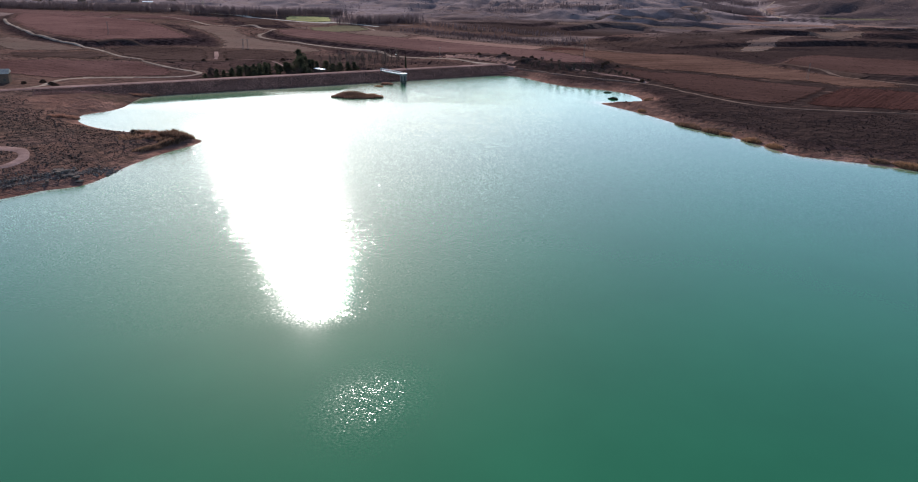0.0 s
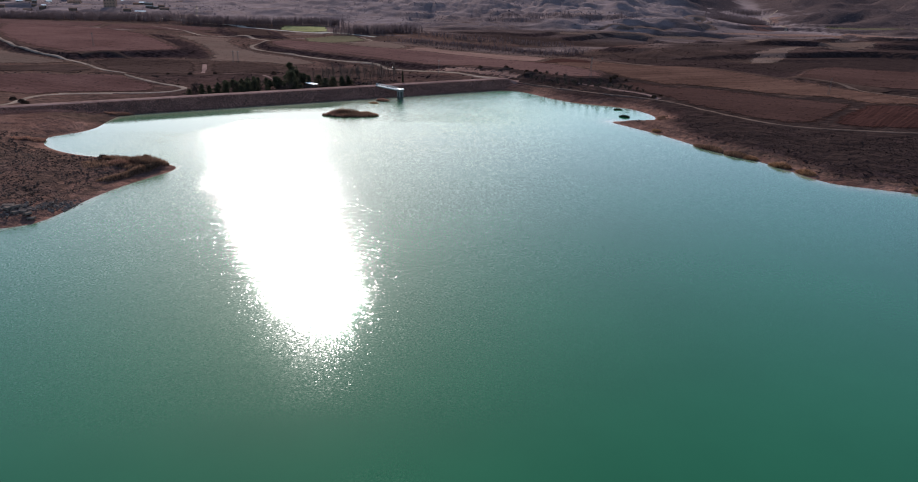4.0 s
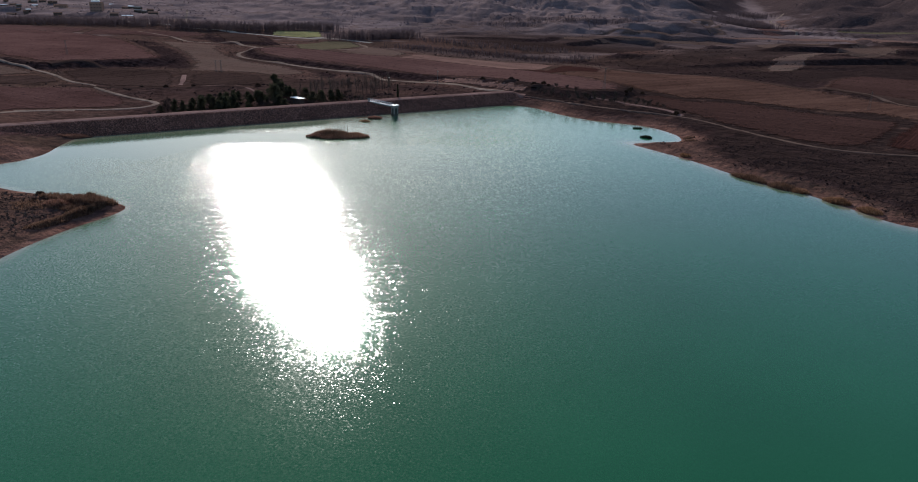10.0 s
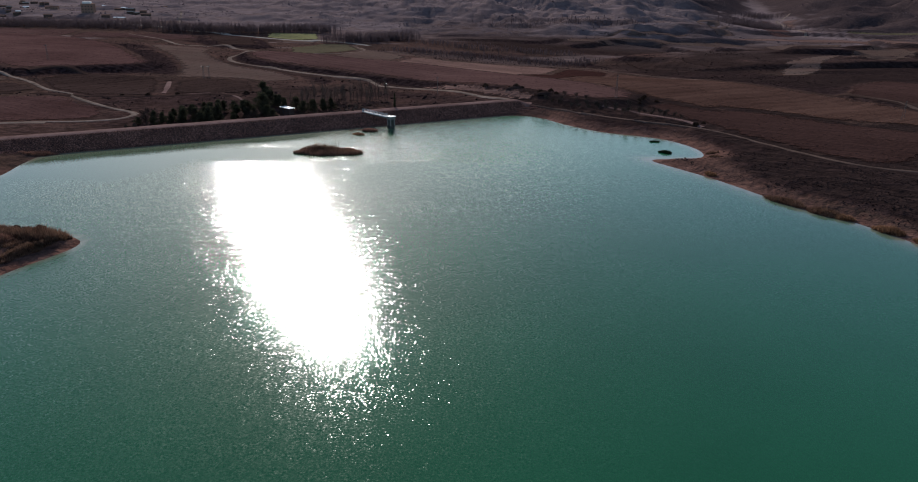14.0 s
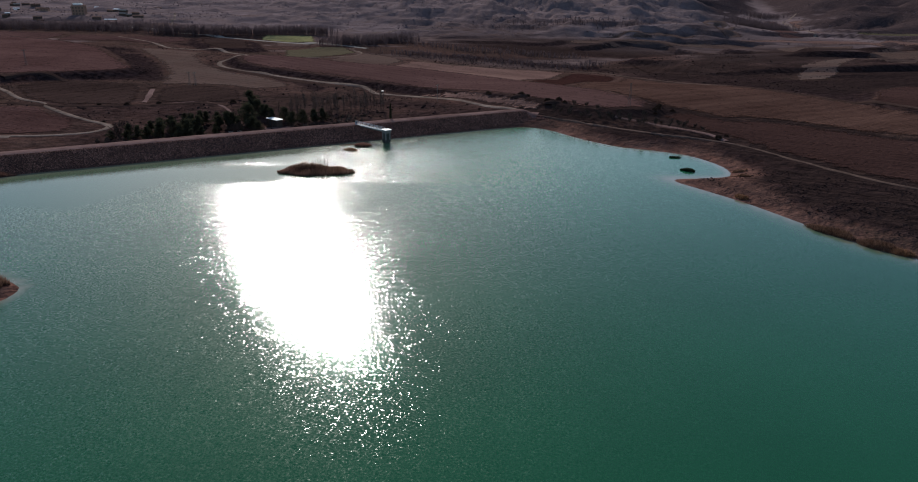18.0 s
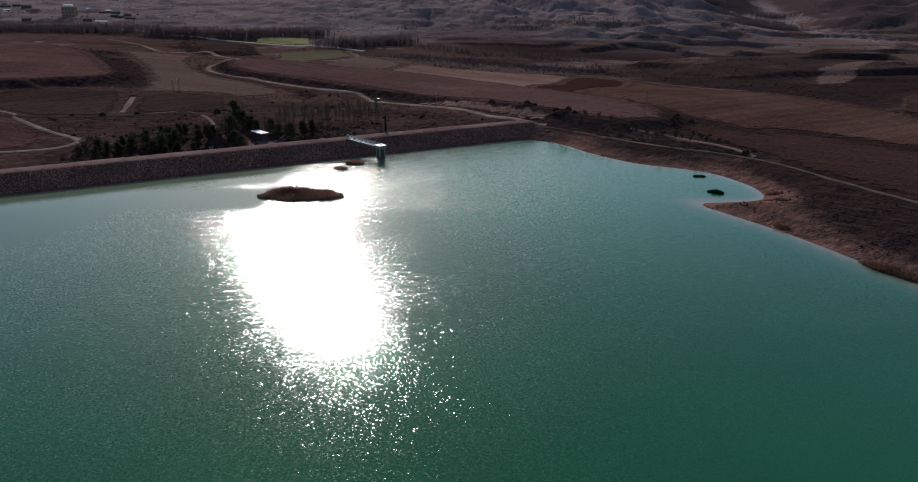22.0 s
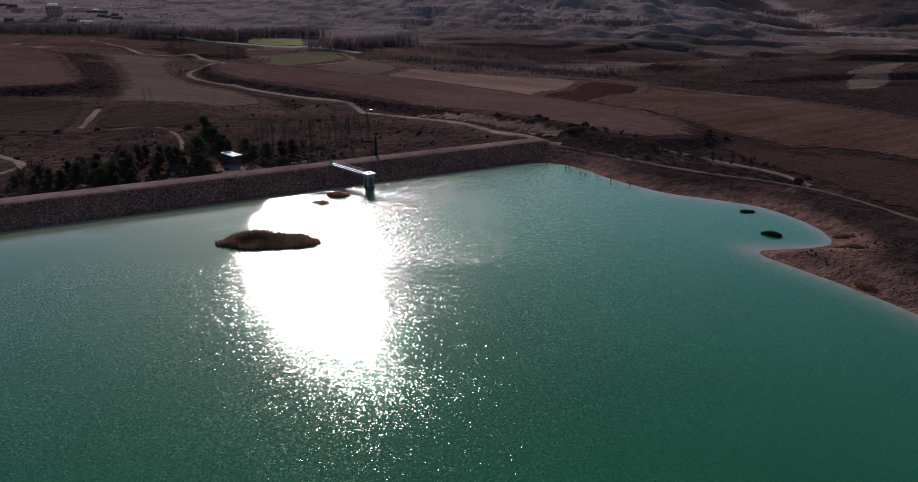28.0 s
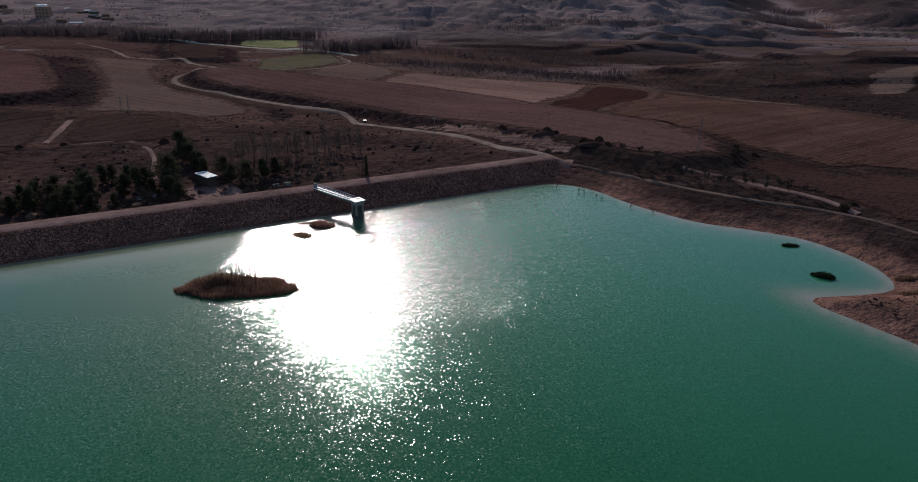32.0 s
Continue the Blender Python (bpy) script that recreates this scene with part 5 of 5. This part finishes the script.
bushes = [shrub("bush", 1.2, 1.2, 31, SHRUB, "dark brown leafless bush"), shrub("bush", 1.5, 1.4, 32, SHRUB, "dark brown dense thorn bush"), shrub("bush", 1.0, 0.9, 33, SHRUB, "low brown thorn bush")]
BUSHES = [(22, 441, 1), (25, 441.5, 1.1), (28, 440.5, 1), (36, 427, 1), (43, 423, 0.8), (94, 369.5, 1), (-116, 241, 0.9), (-108, 240, 1), (-112, 232, 0.8), (-103, 232, 0.84), (-100, 225, 0.54), (-97, 233, 1.14), (-94.5, 234, 0.96), (-100, 236, 1.14), (-96, 228, 0.9), (-104, 238, 1.02), (-106, 234, 0.84), (-98, 230, 0.96), (-102, 234, 1.02), (-95, 231, 0.9), (-190, 322, 1.2), (-196, 326, 1.1), (-186, 318, 0.9), (-200, 318, 1.1),
          (-152, 397, 0.8), (-160, 436, 0.9), (-172, 434, 0.9), (-147, 441, 0.8), (-114, 448, 0.9), (-66, 470, 1), (38, 426, 1), (41, 428, 0.9), (52, 418, 0.6),
          (81, 414, 1.1), (84, 420, 1.2), (87, 428, 1.2), (80, 409, 0.9), (92, 424, 1), (60, 404, 0.8), (98, 372, 0.6), (10, 452, 0.8), (-6, 466, 0.8)]
scatter(bushes, BUSHES, 0.2)
n = 900
gx_, gy_ = rng.uniform(-140, -40, n), rng.uniform(352, 430, n)
gs = (gx_ - CREST_A[0]) * NORTH[0] + (gy_ - CREST_A[1]) * NORTH[1]
k = (gs > 9) & (gs < 46) & (fbm(gx_ / 9, gy_ / 9, 3, 17) > rng.uniform(0.35, 0.62, n))
r = rng.gamma(4, 0.16, n)
tagged(new("undergrowth", clumps("undergrowth", np.stack([gx_, gy_, top_z(gx_, gy_) + 0.2 * r], 1)[k], np.stack([r, r, r * 0.8], 1)[k], SHRUB, 0.4)),
       "dark low undergrowth between the pines", "scrub", kind="stuff")
mound("spoil_heap", 25, 441, 5.5, 3.0, 20, 1.3, VERGE, "dark overgrown spoil heap", "mound").location.z = z_at(25, 441)
mound("spoil_heap", 38, 424, 4.0, 2.2, 10, 1.0, VERGE, "low dark spoil heap beside the orchard", "mound").location.z = z_at(38, 424)

# weeds and low thorn over the rough land between the fields
n = 26000
mx, my = rng.uniform(-330, 250, n), rng.uniform(385, 760, n)
ms = (mx - CREST_A[0]) * NORTH[0] + (my - CREST_A[1]) * NORTH[1]
k = (ms > 11) & (fbm(mx / 16, my / 10, 4, 27) > rng.uniform(0.3, 0.6, n))
mx, my = mx[k], my[k]
inside = np.zeros(len(mx), bool)
for _, _, _, _, pts in FIELDS:
    inside |= signed(mx, my, np.array(pts, float)) < 1.5
for _, _, wd_, pts in TRACKS:
    inside |= seg_dist(mx, my, np.array(pts, float))[0] < wd_ * 0.5 + 1.5
mx, my = mx[~inside], my[~inside]
r = rng.gamma(4, 0.07, len(mx))
tagged(new("rough_weeds", clumps("rough_weeds", np.stack([mx, my, top_z(mx, my) + 0.2 * r], 1), np.stack([r, r, r * 0.7], 1), TUSSOCK_DARK, 0.4)),
       "brown weeds and low thorn between the fields", "scrub", kind="stuff")

# ---------------------------------------------------------------- shed and picnic ground below the dam
sz = z_at(-80.6, 398.0)
SHED_TURN = -41
shed = thing("shed", (-81.0, 398.4, sz + 0.2), "small block shed with a white sheet roof", "building", SHED_TURN)
for nm, sx, sy, at in (("wall_front", 6.6, 0.2, (0, -1.3, 1.2)), ("wall_back", 6.6, 0.2, (0, 1.3, 1.2)), ("wall_side", 0.2, 2.4, (-3.2, 0, 1.2)), ("wall_side", 0.2, 2.4, (3.2, 0, 1.2))):
    part(nm, box_bm(sx, sy, 3.1, at, 0.01), WALL, shed)
roof = part("roof", box_bm(7.4, 3.4, 0.14, (0, 0, 2.84), 0.02), WHITE_ROOF, shed, "white corrugated sheet roof")
for k in range(18):
    part("rib", box_bm(0.06, 3.38, 0.05, (-3.4 + 0.4 * k, 0, 2.93), 0.0), WHITE_ROOF, roof)
part("door", box_bm(0.95, 0.06, 2.0, (-1.2, -1.42, 1.0), 0.01), DARK_OPENING, shed)
part("window", box_bm(0.9, 0.06, 0.7, (1.2, -1.42, 1.6), 0.01), DARK_OPENING, shed)
lay_field("forecourt", CREST_ROAD, [(-86, 391), (-79, 384), (-70, 382), (-66, 390), (-74, 400), (-77, 396), (-84, 396)], "pale trodden yard before the shed", 0.12)


def picnic_table(x, y, turn):
    t = thing("picnic_table", (x, y, z_at(x, y)), "pale stone picnic table with two benches", "table", turn, "picnic tables")
    part("tabletop", box_bm(1.9, 0.85, 0.12, (0, 0, 0.74), 0.02), STAINED, t)
    for s in (-1, 1):
        part("bench_seat", box_bm(1.9, 0.36, 0.1, (0, s * 0.85, 0.44), 0.02), STAINED, t)
        part("leg", box_bm(0.2, 0.7, 0.7, (s * 0.6, 0, 0.34), 0.02), CONCRETE, t)
        part("bench_leg", box_bm(1.2, 0.16, 0.4, (0, s * 0.85, 0.2), 0.02), CONCRETE, t)


for q in ((-95, 384, 20), (-92.5, 386.5, 70), (-103, 376, 10), (-108, 374, 40), (-60, 397, 30), (-57, 399, 20)):
    picnic_table(*q)

# the small white valve house at the bend of the valley road
vb = thing("valve_house", (-46.6, 493.5, z_at(-46.6, 493.5)), "tiny whitewashed valve house beside the dirt road", "hut", 20)
part("body", box_bm(1.3, 1.3, 1.1, (0, 0, 0.5), 0.05), WALL, vb)
part("roof", box_bm(1.5, 1.5, 0.16, (0, 0, 1.13), 0.04), WHITE_ROOF, vb, "white painted roof slab")


# ---------------------------------------------------------------- broken concrete on the west shore
for i, (x, y, a, tilt, l) in enumerate(((-113.6, 188.0, 20, 6, 2.6), (-111.4, 187.4, 35, -8, 2.2), (-109.2, 186.4, 10, 12, 2.0), (-107.2, 185.2, 55, -5, 1.6), (-110.4, 185.4, 70, 4, 1.8), (-105.8, 184.0, 0, -6, 1.8), (-112.6, 186.0, 80, 9, 1.7))):
    sl = part("concrete_slab", box_bm(l, 1.2, 0.5, (0, 0, 0.1), 0.05), RUBBLE, None)
    sl.matrix_basis = pose(x, y, max(z_at(x, y), -0.1) + 0.18, tilt, tilt * 0.6, a)
    tagged(sl, "broken tilted concrete slab on the shore", "rubble", "broken slabs on the shore")
n = 2200
q = rng.uniform(0, 1, n)
bx, by = -128 + 27 * q + rng.normal(0, 1.6, n), 171 + 26 * q + rng.normal(0, 1.6, n)
bd = signed(bx, by, LAKE)
k = bd > -0.8
r = rng.gamma(2.2, 0.085, n)
tagged(new("shore_stones", clumps("shore_stones", np.stack([bx, by, np.maximum(top_z(bx, by), -0.05)], 1)[k], np.stack([r, r * 0.8, r * 0.6], 1)[k], RUBBLE, 0.3)),
       "dark stones strewn along the shore", "stones", kind="stuff")


# ---------------------------------------------------------------- power line
def pylon(x, y, high, turn, label, lattice=True):
    p = thing("pylon", (x, y, z_at(x, y)), label, "pylon", turn, "power line")
    w = 0.55 if lattice else 0.0
    if lattice:
        for sx in (-1, 1):
            for sy in (-1, 1):
                part("leg", bar_bm((sx * w, sy * w, -0.3), (sx * 0.15, sy * 0.15, high), 0.035, 4), STEEL, p)
        segs = []
        for k in range(9):
            f0, f1 = k / 9, (k + 1) / 9
            a, b = w + (0.15 - w) * f0, w + (0.15 - w) * f1
            for c, d in (((-a, -a), (b, -b)), ((a, -a), (b, b)), ((a, a), (-b, b)), ((-a, a), (-b, -b))):
                segs.append(((*c, f0 * high), (*d, f1 * high), 0.018, 0.018))
        link("bracing", limbs("bracing", segs, STEEL), p)
    else:
        part("pole", bar_bm((0, 0, -0.3), (0, 0, high), 0.10), STAINED, p)
    part("crossarm", box_bm(2.6, 0.14, 0.14, (0, 0, high - 0.5), 0.01), STEEL, p)
    for s in (-1, 0, 1):
        part("insulator", bar_bm((s * 1.15, 0, high - 0.42), (s * 1.15, 0, high - 0.05), 0.06), DARK_OPENING, p)


pylon(70, 415, 10.5, 60, "grey lattice power pylon in the field")
pylon(-15, 450, 8.5, 60, "pale concrete power pole beside the road", False)
pylon(-156, 505, 7.5, 60, "grey lattice pole at the field's edge")
pylon(-153, 505.5, 7.5, 60, "grey lattice pole at the field's edge")
pylon(-268, 541, 9.5, 60, "tall grey lattice pole in the ploughed field")
pylon(186, 382, 8.5, 60, "grey lattice pole in the stubble field")


# ---------------------------------------------------------------- house at the end of the dam
def house(x, y, sx, sy, high, turn, label, wall=WALL, roofing=TILE_ROOF, floors=1):
    h = thing("house", (x, y, z_at(x, y)), label, "house", turn, "houses")
    part("body", box_bm(sx, sy, high + 1, (0, 0, high / 2 - 0.5), 0.03), wall, h)
    bm = bmesh.new()
    e = 0.4
    vs = [bm.verts.new(q) for q in ((-sx / 2 - e, -sy / 2 - e, high), (sx / 2 + e, -sy / 2 - e, high), (sx / 2 + e, sy / 2 + e, high), (-sx / 2 - e, sy / 2 + e, high),
                                   (-sx / 2 - e, 0, high + sy * 0.22), (sx / 2 + e, 0, high + sy * 0.22))]
    for f in ((0, 1, 5, 4), (2, 3, 4, 5), (0, 4, 3), (1, 2, 5), (3, 2, 1, 0)):
        bm.faces.new([vs[k] for k in f])
    part("roof", bm, roofing, h)
    for fl in range(floors):
        for k in range(max(2, int(sx / 3))):
            wx = -sx / 2 + (k + 0.5) * sx / max(2, int(sx / 3))
            part("window", box_bm(1.0, 0.08, 1.2, (wx, -sy / 2 - 0.03, 1.5 + 2.9 * fl), 0.01), DARK_OPENING, h)
    return h


house(-211, 317, 10, 8, 4.2, 25, "low house with a flat pale terrace roof", WALL, STAINED)

# ---------------------------------------------------------------- far side of the valley
block = thing("tower_block", (-489, 1032, z_at(-489, 1032) - 3), "tall beige silo block with a bright top", "building", 12)
part("body", box_bm(15, 11, 16, (0, 0, 6), 0.1), BRICK_WALL, block)
part("penthouse", box_bm(10, 6, 2.4, (-1, 1, 15.0), 0.1), WHITE_ROOF, block, "white plant room on the roof")
for i in range(4):
    for j in range(3):
        part("window", box_bm(1.6, 0.3, 1.4, (-5.4 + 3.6 * i, -5.55, 3.6 + 3.6 * j), 0.02), DARK_OPENING, block)
for x, y, sx, sy, tu, lb, wl, rf in (
        (-428, 985, 16, 6, 10, "long farm shed with a bright sheet roof", WALL, WHITE_ROOF), (-452, 1000, 12, 8, 20, "farm barn with a tiled roof", WALL, TILE_ROOF),
        (-640, 1130, 26, 9, 5, "long warehouse with a bright roof", BRICK_WALL, WHITE_ROOF), (-560, 1080, 12, 9, 15, "village house with a tiled roof", BRICK_WALL, TILE_ROOF),
        (-590, 1120, 12, 9, 40, "village house with a tiled roof", BRICK_WALL, TILE_ROOF), (-530, 1110, 13, 9, 5, "village house with a tiled roof", BRICK_WALL, TILE_ROOF),
        (-660, 1060, 12, 9, 25, "village house with a tiled roof", WALL, TILE_ROOF), (-610, 1040, 12, 10, 10, "village house with a tiled roof", WALL, TILE_ROOF),
        (-410, 1020, 15, 8, 20, "farm building with a tiled roof", WALL, TILE_ROOF), (-700, 1140, 14, 10, 12, "village house with a tiled roof", BRICK_WALL, TILE_ROOF)):
    house(x, y, sx * 0.8, sy * 0.8, 2.8, tu, lb, wl, rf)
for k in range(38):
    x = random.uniform(-760, -400)
    y = 965 + 230 * random.random() + 0.15 * (-420 - x)
    if math.hypot(x + 489, y - 1032) > 24:
        rf = (TILE_ROOF, WHITE_ROOF, TILE_ROOF, STAINED, TILE_ROOF, TILE_ROOF)[k % 6]
        house(x, y, random.uniform(5, 10), random.uniform(4, 6), random.uniform(2.2, 2.8), random.uniform(-20, 40), {TILE_ROOF: "small village house with a tiled roof", WHITE_ROOF: "small farm store with a bright sheet roof", STAINED: "small village shed with a grey roof"}[rf], WALL, rf)


def far_wood(name, line, half, count, high, material, label, fans=48):
    """A belt of far leafless trees: each a stem with a fan of upright branches."""
    c = spline(line, 6.0)
    i = rng.integers(0, len(c) - 1, count)
    x = c[i, 0] + rng.normal(0, half, count)
    y = c[i, 1] + rng.normal(0, half, count)
    z = top_z(x, y)
    h = high * rng.uniform(0.5, 1.1, count)
    b, t, w = [], [], []
    for k in range(fans):
        f = rng.uniform(0.05, 0.7, count) * (k > 0)
        a, o = rng.uniform(0, 6.283, count), rng.uniform(0.04, 0.2, count) * h * (k > 0)
        p = np.stack([x, y, z + f * h - 0.3], 1)
        b.append(p)
        t.append(np.stack([x + o * np.cos(a), y + o * np.sin(a), z + np.minimum(f + rng.uniform(0.2, 0.45, count) + (k == 0), 1.0) * h], 1))
        w.append(np.full(count, 0.13 if k else 0.25))
    return tagged(new(name, blades(name, np.vstack(b), np.vstack(t), np.concatenate(w), material)), label, "woods", kind="stuff")


far_wood("poplar_belt", [(-330, 884), (-293, 872), (-236, 882), (-190, 918), (-150, 915)], 6, 1000, 11, FAR_TWIGS, "belt of tall leafless poplars along the road")
far_wood("poplar_belt", [(-640, 880), (-531, 888), (-440, 912), (-345, 912)], 12, 2100, 10, FAR_TWIGS, "dark belt of leafless trees before the village")
far_wood("river_wood", [(-128, 815), (-100, 818), (-85, 850), (-60, 880)], 8, 700, 11, FAR_TWIGS, "leafless river trees on the valley floor")
far_wood("river_wood", [(-40, 830), (0, 800), (60, 790), (110, 780)], 9, 300, 6, FAR_TWIGS, "low leafless brush on the valley floor")
far_wood("river_wood", [(-60, 745), (-10, 742), (40, 735), (90, 718), (120, 735)], 7, 510, 5, FAR_TWIGS, "grey leafless brush along the stream")
far_wood("valley_wood", [(430, 1240), (468, 1250), (470, 1200)], 14, 800, 14, FAR_TWIGS, "dark wood on the floor of the side valley")
far_wood("valley_wood", [(560, 1500), (600, 1530)], 14, 220, 12, FAR_TWIGS, "dark wood far up the side valley")
far_wood("valley_wood", [(40, 1010), (120, 1000), (230, 990)], 10, 153, 7, FAR_TWIGS, "scattered leafless trees below the hills")
# scrub on the hillsides and banks
hx, hy = rng.uniform(-900, 1100, 60000), rng.uniform(640, 1700, 60000)
hc = fbm(hx / 60, hy / 60, 4, 83)
k = (hc > rng.uniform(0.4, 0.7, len(hx))) & (hy > 930)
hx, hy = hx[k], hy[k]
inside = np.zeros(len(hx), bool)
for _, _, _, _, pts in FIELDS:
    inside |= signed(hx, hy, np.array(pts, float)) < 2
for _, _, wd_, pts in TRACKS:
    inside |= seg_dist(hx, hy, np.array(pts, float))[0] < wd_ * 0.5 + 2
hx, hy = hx[~inside], hy[~inside]
r = rng.gamma(4, 0.13, len(hx))
tagged(new("hill_scrub", clumps("hill_scrub", np.stack([hx, hy, top_z(hx, hy) + 0.2 * r], 1), np.stack([r, r, r * 0.7], 1), HILL_SCRUB, 0.35)),
       "grey-brown scrub bushes scattered over the far hills", "scrub", kind="stuff")
